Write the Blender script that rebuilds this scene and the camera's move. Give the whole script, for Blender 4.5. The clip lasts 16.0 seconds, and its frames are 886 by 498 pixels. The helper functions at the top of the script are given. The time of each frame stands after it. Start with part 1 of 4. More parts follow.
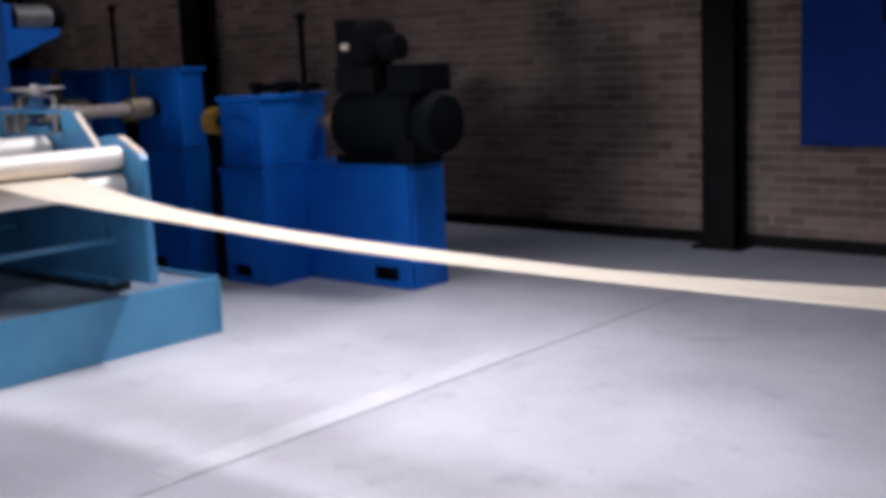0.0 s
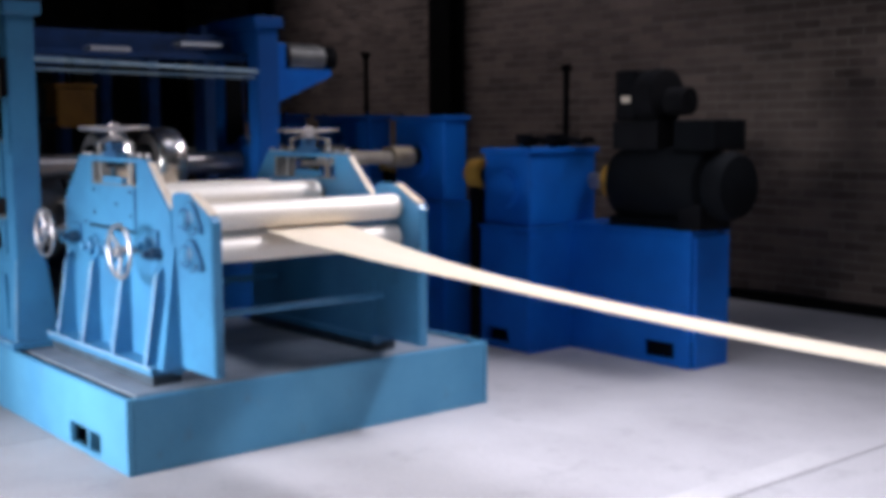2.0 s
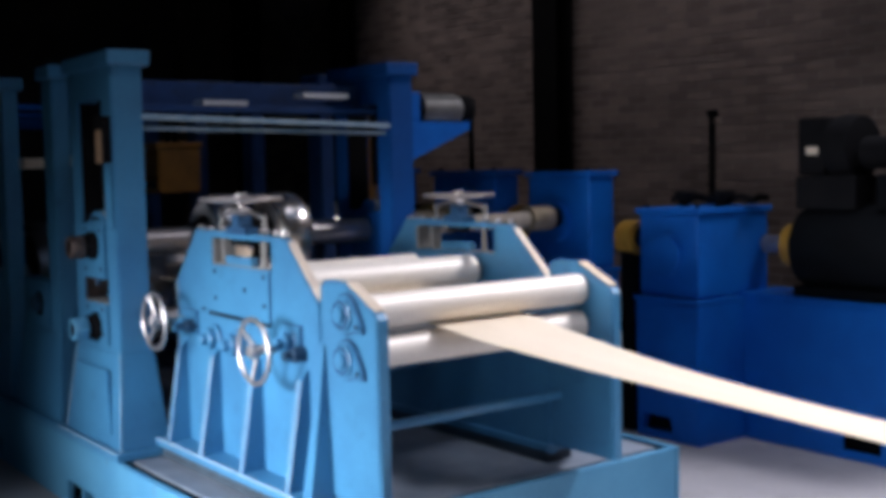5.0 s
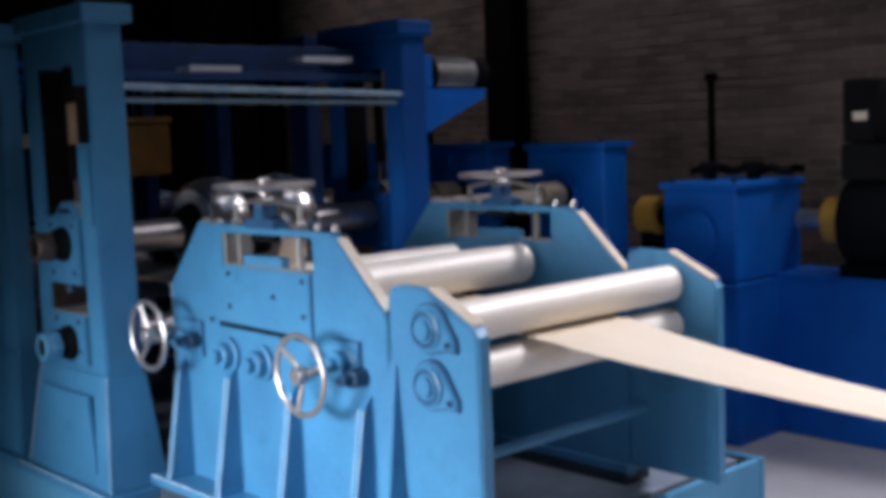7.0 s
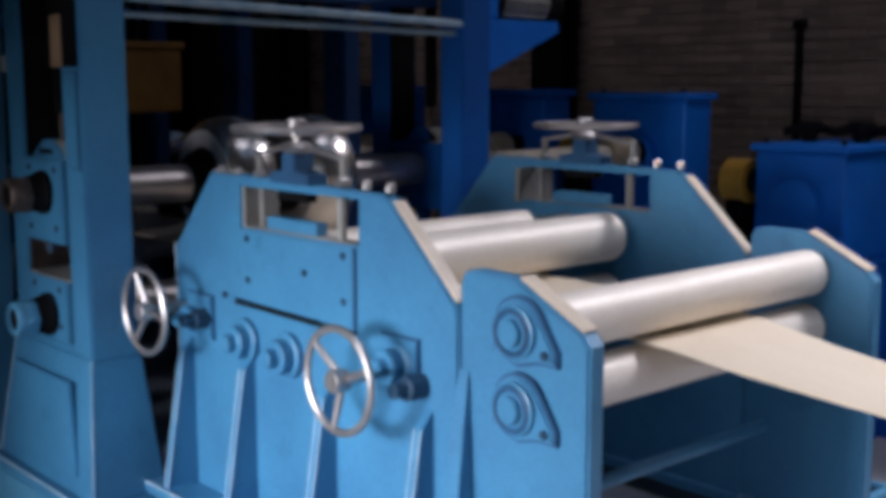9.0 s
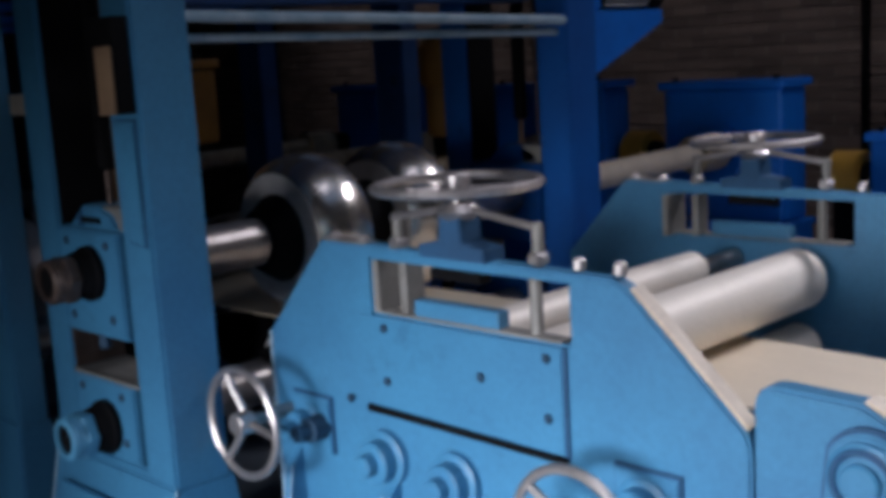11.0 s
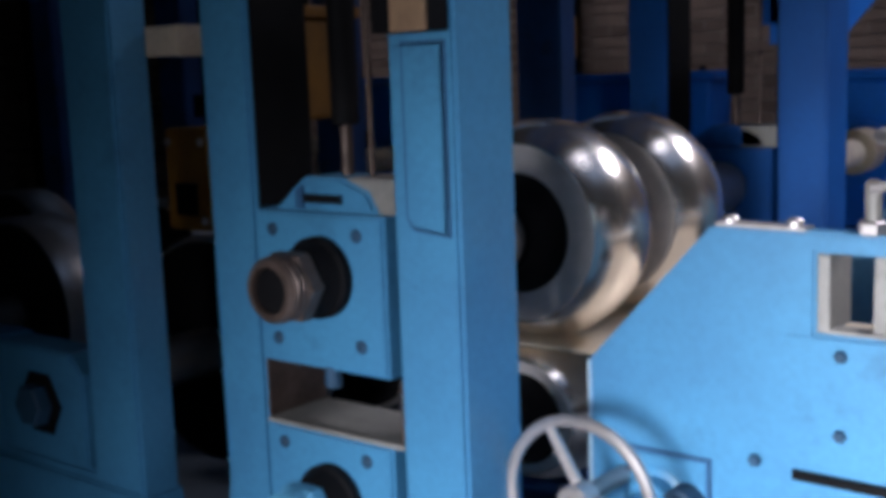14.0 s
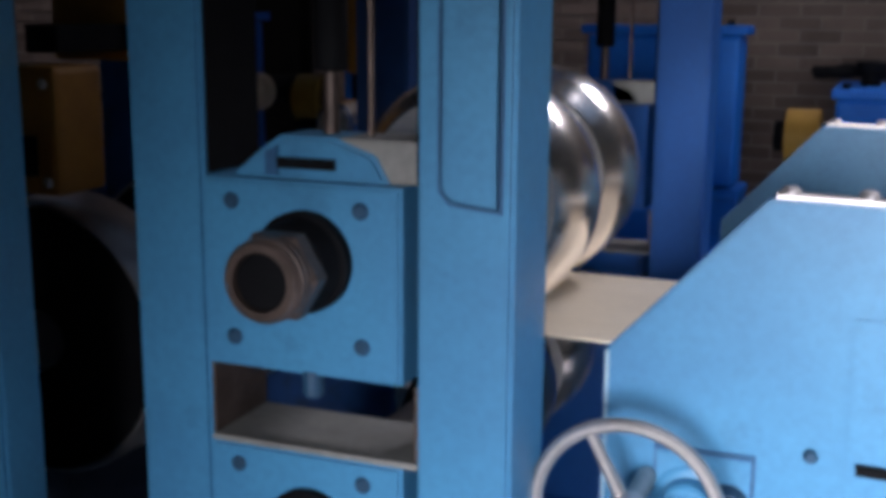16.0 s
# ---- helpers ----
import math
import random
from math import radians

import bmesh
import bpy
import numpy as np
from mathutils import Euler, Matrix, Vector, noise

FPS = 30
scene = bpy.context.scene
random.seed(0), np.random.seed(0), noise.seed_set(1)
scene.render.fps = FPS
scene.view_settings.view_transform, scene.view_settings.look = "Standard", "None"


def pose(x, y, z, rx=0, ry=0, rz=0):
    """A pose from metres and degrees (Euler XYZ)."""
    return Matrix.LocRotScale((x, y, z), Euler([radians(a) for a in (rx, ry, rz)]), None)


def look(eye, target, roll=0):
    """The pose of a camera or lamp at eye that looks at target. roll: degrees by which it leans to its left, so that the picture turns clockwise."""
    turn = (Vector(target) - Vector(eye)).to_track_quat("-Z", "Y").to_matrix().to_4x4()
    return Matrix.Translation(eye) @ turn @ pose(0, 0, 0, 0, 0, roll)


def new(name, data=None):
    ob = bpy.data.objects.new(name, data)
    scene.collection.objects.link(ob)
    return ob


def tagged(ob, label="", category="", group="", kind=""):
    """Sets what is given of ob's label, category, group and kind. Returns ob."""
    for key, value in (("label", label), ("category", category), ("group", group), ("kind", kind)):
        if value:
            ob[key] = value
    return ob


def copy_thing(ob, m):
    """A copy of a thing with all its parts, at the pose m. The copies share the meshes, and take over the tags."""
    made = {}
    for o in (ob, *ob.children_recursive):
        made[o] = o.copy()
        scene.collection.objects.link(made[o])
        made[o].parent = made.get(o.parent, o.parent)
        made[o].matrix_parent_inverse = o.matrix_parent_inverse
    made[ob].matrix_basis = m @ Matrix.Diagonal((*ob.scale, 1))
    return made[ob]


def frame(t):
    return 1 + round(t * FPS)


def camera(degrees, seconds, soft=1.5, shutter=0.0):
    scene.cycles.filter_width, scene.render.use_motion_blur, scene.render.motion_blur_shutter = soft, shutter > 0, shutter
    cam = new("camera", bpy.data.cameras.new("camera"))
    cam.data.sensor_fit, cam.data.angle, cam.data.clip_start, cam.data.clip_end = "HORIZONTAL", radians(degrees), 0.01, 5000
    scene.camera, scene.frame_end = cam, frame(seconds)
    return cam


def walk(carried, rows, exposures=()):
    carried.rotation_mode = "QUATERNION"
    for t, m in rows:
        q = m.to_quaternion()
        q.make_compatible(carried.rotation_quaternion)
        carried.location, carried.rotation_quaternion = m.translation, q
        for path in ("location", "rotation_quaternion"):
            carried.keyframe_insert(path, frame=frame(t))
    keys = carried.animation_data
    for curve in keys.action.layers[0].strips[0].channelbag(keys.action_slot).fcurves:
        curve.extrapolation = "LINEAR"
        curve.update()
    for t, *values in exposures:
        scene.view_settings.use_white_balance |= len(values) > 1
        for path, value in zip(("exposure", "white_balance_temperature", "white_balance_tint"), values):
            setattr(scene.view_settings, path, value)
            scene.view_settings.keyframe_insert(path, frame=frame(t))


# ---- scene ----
cam = camera(42.6, 16.0, soft=5.5)
PATH = [
    (0, (5.139, -2.005, 1.486), (3.849, -0.512, 1.158), -2.5),
    (0.5, (4.972, -2.054, 1.493), (3.687, -0.554, 1.179), -1.3),
    (1, (4.705, -2.033, 1.428), (3.278, -0.661, 1.139), -2.3),
    (1.5, (4.526, -1.991, 1.45), (3.054, -0.667, 1.166), -1.9),
    (2, (4.386, -1.883, 1.44), (2.844, -0.627, 1.226), -0.4),
    (2.5, (4.153, -1.838, 1.464), (2.652, -0.535, 1.245), -0.5),
    (3, (3.981, -1.86, 1.496), (2.534, -0.498, 1.273), -3.4),
    (3.5, (3.783, -1.855, 1.505), (2.321, -0.516, 1.242), 0.2),
    (4, (3.618, -1.761, 1.526), (2.039, -0.549, 1.332), -1.5),
    (4.5, (3.392, -1.676, 1.51), (1.755, -0.549, 1.291), 0.1),
    (4.7, (3.35, -1.717, 1.53), (1.725, -0.564, 1.36), -0.1),
    (7, (2.29, -1.721, 1.58), (0.823, -0.377, 1.382), -2.2),
    (7.5, (1.988, -1.678, 1.574), (0.592, -0.276, 1.282), 0.8),
    (8, (1.847, -1.538, 1.54), (0.351, -0.231, 1.307), -0.0),
    (10.5, (0.941, -1.152, 1.617), (-0.47, 0.217, 1.251), -1.3),
    (11, (0.687, -1.175, 1.679), (-0.714, 0.213, 1.346), -3.4),
    (11.5, (0.458, -1.157, 1.642), (-0.978, 0.181, 1.262), -2.8),
    (12, (0.203, -1.065, 1.717), (-1.296, 0.193, 1.304), -6.6),
    (12.5, (-0.018, -1.11, 1.544), (-1.478, 0.233, 1.285), -0.4),
    (13, (-0.218, -1.233, 1.554), (-1.47, 0.291, 1.224), -1.4),
    (13.5, (-0.33, -1.276, 1.544), (-1.54, 0.284, 1.221), -0.2),
    (14, (-0.472, -1.179, 1.536), (-1.706, 0.367, 1.239), -2.1),
    (14.5, (-0.614, -1.105, 1.532), (-1.813, 0.459, 1.188), -1.3),
    (15, (-0.793, -1.15, 1.552), (-1.851, 0.51, 1.199), -1.2),
    (15.5, (-0.947, -1.216, 1.536), (-1.748, 0.586, 1.2), -0.5),
    (16, (-1.037, -1.162, 1.537), (-1.754, 0.661, 1.137), 0.4),
]
walk(cam, [(t, look(eye, target, roll)) for t, eye, target, roll in PATH],
     [(0, 0.05), (1.5, 0.0), (3.5, 0.0), (4.5, -0.05), (7, -0.3), (8, -0.45), (10.5, -0.7), (11.3, -0.4), (12.2, 0.36), (13, 0.34), (14, 0.45), (15, 0.42), (16, 0.28)])

# ---------------------------------------------------------------- light
world = bpy.data.worlds.new("sky")
scene.world = world
world.use_nodes = True
wn = world.node_tree
sky = wn.nodes.new("ShaderNodeTexSky")
sky.sky_type, sky.sun_disc = "NISHITA", False
sky.sun_elevation, sky.sun_rotation = radians(38), radians(200)
wn.links.new(sky.outputs["Color"], wn.nodes["Background"].inputs["Color"])
wn.nodes["Background"].inputs["Strength"].default_value = 0.1


def area(name, m, sx, sy, power, colour):
    lamp = bpy.data.lights.new(name, "AREA")
    lamp.shape, lamp.size, lamp.size_y, lamp.energy, lamp.color = "RECTANGLE", sx, sy, power, colour
    ob = new(name, lamp)
    ob.matrix_world = m
    return ob


# assumed daylight, all sources unseen: two side windows by the walkway, three roof lights
side = area("assumed_window_daylight", look((-0.40, -3.32, 1.40), (-0.50, 0.0, 0.45)), 1.6, 0.9, 33, (0.88, 0.90, 1.0))
side.data.spread = radians(47)
# Second lamp added to brighten floor and motor row; no such window is known.
side = area("assumed_window_daylight", look((3.0, -3.32, 2.3), (3.1, 0.5, 0.1)), 2.0, 1.5, 46, (0.86, 0.87, 1.0))
side.data.spread = radians(58)
top = area("roof_daylight", look((1.9, 1.1, 5.92), (1.9, 1.3, 0)), 3.6, 4.6, 60, (0.87, 0.86, 1.0))
top.data.spread = radians(60)
slant = area("slanting_roof_daylight", look((2.0, 4.85, 5.80), (1.05, 0.95, 0.3)), 3.2, 0.55, 66, (0.90, 0.88, 1.0))
slant.data.spread = radians(54)
# Added lamp that brightens only the brick wall; no such roof light is seen.
back = area("added_wall_light", look((-4.7, 4.95, 5.92), (-4.7, 6.2, 1.2)), 6.4, 0.7, 19, (0.94, 0.89, 1.0))
back.data.spread = radians(40)


# ---------------------------------------------------------------- materials
def material(name, colour, rough=0.5, metal=0.0, colour2=None, scale=6.0, fine=90.0, bump=0.15, rough2=None, coat=0.0,
             stain=None, stain_at=(0.55, 0.75), random_tint=0.0, island=False, stretch=(1, 1, 1)):
    m = bpy.data.materials.new(name)
    m.use_nodes = True
    nt = m.node_tree
    bsdf = nt.nodes["Principled BSDF"]
    bsdf.inputs["Metallic"].default_value = metal
    bsdf.inputs["Coat Weight"].default_value = coat
    bsdf.inputs["Coat Roughness"].default_value = 0.25
    mp = nt.nodes.new("ShaderNodeMapping")
    mp.inputs["Scale"].default_value = stretch
    geo = nt.nodes.new("ShaderNodeNewGeometry")
    nt.links.new(geo.outputs["Position"], mp.inputs["Vector"])

    def noise_tex(sc, detail=5, roughn=0.55):
        n = nt.nodes.new("ShaderNodeTexNoise")
        n.inputs["Scale"].default_value, n.inputs["Detail"].default_value, n.inputs["Roughness"].default_value = sc, detail, roughn
        nt.links.new(mp.outputs["Vector"], n.inputs["Vector"])
        return n

    big, small = noise_tex(scale), noise_tex(fine, 3)
    c2 = colour2 or tuple(v * 0.72 for v in colour)
    mix = nt.nodes.new("ShaderNodeMix")
    mix.data_type = "RGBA"
    mix.inputs["A"].default_value, mix.inputs["B"].default_value = (*colour, 1), (*c2, 1)
    ramp = nt.nodes.new("ShaderNodeMapRange")
    ramp.inputs["From Min"].default_value, ramp.inputs["From Max"].default_value = 0.38, 0.68
    nt.links.new(big.outputs["Fac"], ramp.inputs["Value"])
    nt.links.new(ramp.outputs["Result"], mix.inputs["Factor"])
    out = mix.outputs["Result"]
    fin = nt.nodes.new("ShaderNodeMix")
    fin.data_type, fin.blend_type = "RGBA", "MULTIPLY"
    fin.inputs["Factor"].default_value = 0.35
    nt.links.new(out, fin.inputs["A"])
    grain = nt.nodes.new("ShaderNodeMapRange")
    grain.inputs["From Min"].default_value, grain.inputs["From Max"].default_value = 0.3, 0.7
    grain.inputs["To Min"].default_value, grain.inputs["To Max"].default_value = 0.7, 1.15
    nt.links.new(small.outputs["Fac"], grain.inputs["Value"])
    nt.links.new(grain.outputs["Result"], fin.inputs["B"])
    out = fin.outputs["Result"]
    if stain:
        st = noise_tex(scale * 2.3, 8, 0.7)
        sr = nt.nodes.new("ShaderNodeMapRange")
        sr.inputs["From Min"].default_value, sr.inputs["From Max"].default_value = stain_at
        nt.links.new(st.outputs["Fac"], sr.inputs["Value"])
        sm = nt.nodes.new("ShaderNodeMix")
        sm.data_type = "RGBA"
        nt.links.new(sr.outputs["Result"], sm.inputs["Factor"])
        nt.links.new(out, sm.inputs["A"])
        sm.inputs["B"].default_value = (*stain, 1)
        out = sm.outputs["Result"]
    if random_tint:
        info = nt.nodes.new("ShaderNodeObjectInfo") if not island else geo
        rr = nt.nodes.new("ShaderNodeMapRange")
        rr.inputs["To Min"].default_value, rr.inputs["To Max"].default_value = 1 - random_tint, 1 + random_tint
        nt.links.new(info.outputs["Random Per Island" if island else "Random"], rr.inputs["Value"])
        rm = nt.nodes.new("ShaderNodeMix")
        rm.data_type, rm.blend_type = "RGBA", "MULTIPLY"
        rm.inputs["Factor"].default_value = 1.0
        nt.links.new(out, rm.inputs["A"])
        nt.links.new(rr.outputs["Result"], rm.inputs["B"])
        out = rm.outputs["Result"]
    nt.links.new(out, bsdf.inputs["Base Color"])
    rg = nt.nodes.new("ShaderNodeMapRange")
    rg.inputs["To Min"].default_value, rg.inputs["To Max"].default_value = rough, rough2 if rough2 is not None else min(1, rough + 0.18)
    nt.links.new(big.outputs["Fac"], rg.inputs["Value"])
    nt.links.new(rg.outputs["Result"], bsdf.inputs["Roughness"])
    bp = nt.nodes.new("ShaderNodeBump")
    bp.inputs["Strength"].default_value, bp.inputs["Distance"].default_value = bump, 0.004
    nt.links.new(small.outputs["Fac"], bp.inputs["Height"])
    nt.links.new(bp.outputs["Normal"], bsdf.inputs["Normal"])
    return m


BLUE = material("blue_paint", (0.056, 0.238, 0.425), 0.38, colour2=(0.041, 0.178, 0.340), scale=2.6, bump=0.06, coat=0.15,
                stain=(0.022, 0.095, 0.18), stain_at=(0.58, 0.84))
BLUE_BASE = material("worn_pale_blue_paint", (0.085, 0.300, 0.480), 0.5, colour2=(0.062, 0.250, 0.425), scale=2.5, bump=0.1,
                     stain=(0.10, 0.16, 0.20), stain_at=(0.6, 0.85))
# Dark blue for seams and yokes, also painting the shade round flanges.
BLUE_SHADE = material("dark_blue_seams_and_shade", (0.020, 0.095, 0.21), 0.5, colour2=(0.014, 0.07, 0.16), scale=9)
# Blue with shade in its colour, for sunk bolts and screw heads.
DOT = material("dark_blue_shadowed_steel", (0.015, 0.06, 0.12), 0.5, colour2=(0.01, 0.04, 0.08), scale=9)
BLUE_DEEP = material("deep_blue_paint", (0.002, 0.150, 0.60), 0.45, colour2=(0.0015, 0.115, 0.50), scale=2.5, bump=0.06)
# Deep blue with stains, darkened to carry the shade on the far housing.
REAR = material("shaded_stained_rear_blue", (0.002, 0.085, 0.34), 0.45, colour2=(0.0015, 0.065, 0.27), scale=3.5, bump=0.08, stain=(0.004, 0.03, 0.10), stain_at=(0.58, 0.8))
NAVY = material("navy_cabinet_paint", (0.003, 0.022, 0.15), 0.45, colour2=(0.002, 0.017, 0.12), scale=3, bump=0.05)
# Stained deep blue, made darker for the shade on beams and far housings.
SHADED_BLUE = material("shaded_stained_deep_blue", (0.006, 0.060, 0.215), 0.5, colour2=(0.004, 0.038, 0.14), scale=5, bump=0.1, stain=(0.01, 0.02, 0.04))
DECK = material("oily_deck_plate", (0.21, 0.25, 0.30), 0.5, colour2=(0.14, 0.17, 0.21), scale=4, stain=(0.06, 0.07, 0.085), stain_at=(0.6, 0.8), bump=0.2)
PACKING = material("oily_packing_steel", (0.05, 0.075, 0.10), 0.5, colour2=(0.03, 0.045, 0.06), scale=6, bump=0.2)
STRIP = material("bright_steel_strip", (0.84, 0.73, 0.57), 0.42, 0.25, colour2=(0.78, 0.67, 0.51), scale=2.0, fine=160, bump=0.03, stretch=(0.3, 3, 3))
ROLLER = material("ground_steel_roller", (0.88, 0.81, 0.71), 0.40, 0.12, colour2=(0.80, 0.73, 0.64), scale=5, fine=200, bump=0.03)
CHROME = material("polished_roll_steel", (0.92, 0.86, 0.80), 0.15, 0.96, colour2=(0.78, 0.72, 0.67), scale=7, fine=160, bump=0.03, rough2=0.32)
STEEL = material("bare_machined_steel", (0.50, 0.46, 0.44), 0.28, 0.9, colour2=(0.36, 0.33, 0.31), scale=9, fine=140, bump=0.08)
RUSTY = material("brown_rusted_steel", (0.14, 0.10, 0.085), 0.38, 0.6, colour2=(0.07, 0.05, 0.043), scale=14, bump=0.2)
# Paler, less metallic steel in place of the bright reflection on roll faces.
FACE_SHEEN = material("steel_with_painted_sheen", (0.60, 0.57, 0.56), 0.38, 0.35, colour2=(0.42, 0.40, 0.39), scale=11, fine=180, bump=0.06)
NICKEL = material("nickel_handwheel", (0.58, 0.54, 0.53), 0.30, 0.85, colour2=(0.42, 0.39, 0.38), scale=12, bump=0.05)
# Plain black for iron and hoses, also for recesses where shade would lie.
BLACK = material("black_iron_and_shade", (0.007, 0.007, 0.008), 0.65, 0.0, colour2=(0.004, 0.004, 0.005), scale=8, bump=0.15)
MOTOR = material("near_black_motor_paint", (0.0035, 0.0045, 0.006), 0.7, colour2=(0.0025, 0.003, 0.004), scale=6, bump=0.12)
# Brightened copy of the ochre paint; makes up for light missing at the couplings.
OCHRE = material("ochre_paint_lit_copy", (0.50, 0.27, 0.035), 0.5, colour2=(0.38, 0.19, 0.02), scale=8, bump=0.1)
YELLOW = material("ochre_yellow_paint", (0.28, 0.12, 0.010), 0.5, colour2=(0.20, 0.085, 0.008), scale=8, bump=0.1)
BRASS = material("brass_coloured_shaft", (0.62, 0.50, 0.33), 0.4, 0.5, colour2=(0.40, 0.31, 0.20), scale=12, bump=0.15)
CREAM = material("cream_enamel", (0.70, 0.60, 0.47), 0.4, colour2=(0.55, 0.46, 0.36), scale=10, bump=0.05)
TAN = material("tan_fibre_board", (0.30, 0.19, 0.11), 0.6, colour2=(0.20, 0.12, 0.07), scale=10, bump=0.1)
# White that puts the gleam of the shiny top plates into their colour.
WHITE = material("white_for_plate_gleam", (0.78, 0.80, 0.84), 0.35, colour2=(0.66, 0.68, 0.72), scale=9, bump=0.04)
# Paint worn to pale primer, also standing for the cross bars' glint.
PALE = material("pale_worn_paint_and_glint", (0.40, 0.54, 0.64), 0.5, colour2=(0.20, 0.36, 0.50), scale=14, bump=0.15)
GREY = material("light_grey_casting", (0.30, 0.29, 0.27), 0.5, 0.3, colour2=(0.2, 0.19, 0.18), scale=9, bump=0.15)
SLAB = material("pale_concrete", (0.40, 0.39, 0.40), 0.62, colour2=(0.325, 0.315, 0.325), scale=1.3, fine=60, bump=0.12,
                stain=(0.24, 0.235, 0.24), stain_at=(0.55, 0.8), random_tint=0.05)
SCREED = material("pale_screed", (0.465, 0.455, 0.46), 0.7, colour2=(0.40, 0.39, 0.395), scale=3, fine=60, bump=0.12)
JOINT = material("dark_joint_filler", (0.20, 0.195, 0.19), 0.8, scale=5, bump=0.2)
BRICK = material("brown_brick", (0.175, 0.128, 0.105), 0.8, colour2=(0.115, 0.084, 0.068), scale=1.6, fine=70, bump=0.3,
                 stain=(0.06, 0.046, 0.038), stain_at=(0.54, 0.78), random_tint=0.32)
BRICK_FAR = material("brown_brick_rest", (0.175, 0.128, 0.105), 0.8, colour2=(0.115, 0.084, 0.068), scale=1.6, fine=70, bump=0.3,
                     stain=(0.06, 0.046, 0.038), stain_at=(0.54, 0.78), random_tint=0.32, island=True)
MORTAR = material("grey_brown_mortar", (0.27, 0.22, 0.19), 0.9, scale=4, bump=0.3)
PLASTER = material("dark_hall_plaster", (0.05, 0.045, 0.042), 0.85, scale=2, bump=0.2)
ROOF = material("dark_roof_sheet", (0.03, 0.03, 0.03), 0.8, scale=2, bump=0.2)
COLUMN = material("black_painted_column", (0.007, 0.0065, 0.0065), 0.5, 0.1, scale=5, bump=0.15)

for dull in (BLACK, MOTOR, COLUMN, NAVY):
    dull.node_tree.nodes["Principled BSDF"].inputs["Specular IOR Level"].default_value = 0.08
for satin in (BLUE_DEEP, REAR):
    satin.node_tree.nodes["Principled BSDF"].inputs["Specular IOR Level"].default_value = 0.3


# ---------------------------------------------------------------- mesh helpers
def link(name, bm, mat, parent=None, label="", smooth=False):
    me = bpy.data.meshes.new(name)
    bmesh.ops.recalc_face_normals(bm, faces=bm.faces[:])
    bm.to_mesh(me)
    bm.free()
    me.materials.append(mat)
    if smooth:
        me.polygons.foreach_set("use_smooth", [True] * len(me.polygons))
        me.set_sharp_from_angle(angle=radians(35))
    ob = new(name, me)
    if parent:
        ob.parent = parent
    if label:
        ob["label"] = label
    return ob


def part(name, bm, mat, parent, label="", smooth=False):
    return link(name, bm, mat, parent, label, smooth)


def thing(name, label, category, at=(0, 0, 0), group="", kind=""):
    ob = new(name)
    ob.location = at
    ob.empty_display_size = 0.1
    return tagged(ob, label, category, group, kind)


def box(x0, x1, y0, y1, z0, z1, bevel=0.004, bm=None):
    own = bmesh.new()
    bmesh.ops.create_cube(own, size=1)
    for v in own.verts:
        v.co = Vector(((x0 + x1) / 2 + v.co.x * (x1 - x0), (y0 + y1) / 2 + v.co.y * (y1 - y0), (z0 + z1) / 2 + v.co.z * (z1 - z0)))
    if bevel:
        bmesh.ops.bevel(own, geom=own.edges[:], offset=bevel, segments=2, affect="EDGES", profile=0.6)
    return join(bm, own)


def join(bm, own):
    if bm is None:
        return own
    me = bpy.data.meshes.new("join")
    own.to_mesh(me)
    own.free()
    bm.from_mesh(me)
    bpy.data.meshes.remove(me)
    return bm


def prism(poly, y0, y1, holes=(), bevel=0.004, bm=None):
    """A plate across y: an outline in x and z, with holes."""
    own = bmesh.new()
    edges = []
    for loop in (poly, *holes):
        vs = [own.verts.new((x, y0, z)) for x, z in loop]
        edges += [own.edges.new((vs[i], vs[(i + 1) % len(vs)])) for i in range(len(vs))]
    if holes:
        bmesh.ops.triangle_fill(own, edges=edges, use_beauty=True, use_dissolve=False)
    else:
        own.faces.new(own.verts[:])
    rim = bmesh.ops.extrude_face_region(own, geom=own.faces[:])
    bmesh.ops.translate(own, verts=[v for v in rim["geom"] if isinstance(v, bmesh.types.BMVert)], vec=(0, y1 - y0, 0))
    bmesh.ops.recalc_face_normals(own, faces=own.faces[:])
    if bevel:
        sharp = [e for e in own.edges if len(e.link_faces) == 2 and e.calc_face_angle(0) > 0.6
                 and abs(e.verts[0].co.y - e.verts[1].co.y) < 1e-6]
        bmesh.ops.bevel(own, geom=sharp, offset=bevel, segments=2, affect="EDGES")
    return join(bm, own)


def lathe(profile, centre, axis="y", seg=40, bm=None, arc=None):
    """Turns (radius, along) round an axis through the centre."""
    own = bmesh.new()
    rings = []
    for r, a in profile:
        ring = []
        for k in range(seg):
            t = 2 * math.pi * k / seg
            u, w = r * math.cos(t), r * math.sin(t)
            p = {"y": (u, a, w), "x": (a, u, w), "z": (u, w, a)}[axis]
            ring.append(own.verts.new(Vector(centre) + Vector(p)))
        rings.append(ring)
    for a, b in zip(rings, rings[1:]):
        for k in range(seg):
            own.faces.new((a[k], a[(k + 1) % seg], b[(k + 1) % seg], b[k]))
    if profile[0][0] > 1e-5:
        own.faces.new(rings[0])
    if profile[-1][0] > 1e-5:
        own.faces.new(rings[-1][::-1])
    return join(bm, own)


def drum(centre, r, a0, a1, axis="y", seg=40, edge=0.004, bm=None):
    e = min(edge, r * 0.4, abs(a1 - a0) * 0.4)
    s = 1 if a1 > a0 else -1
    return lathe([(r - e, a0), (r, a0 + s * e), (r, a1 - s * e), (r - e, a1)], centre, axis, seg, bm)


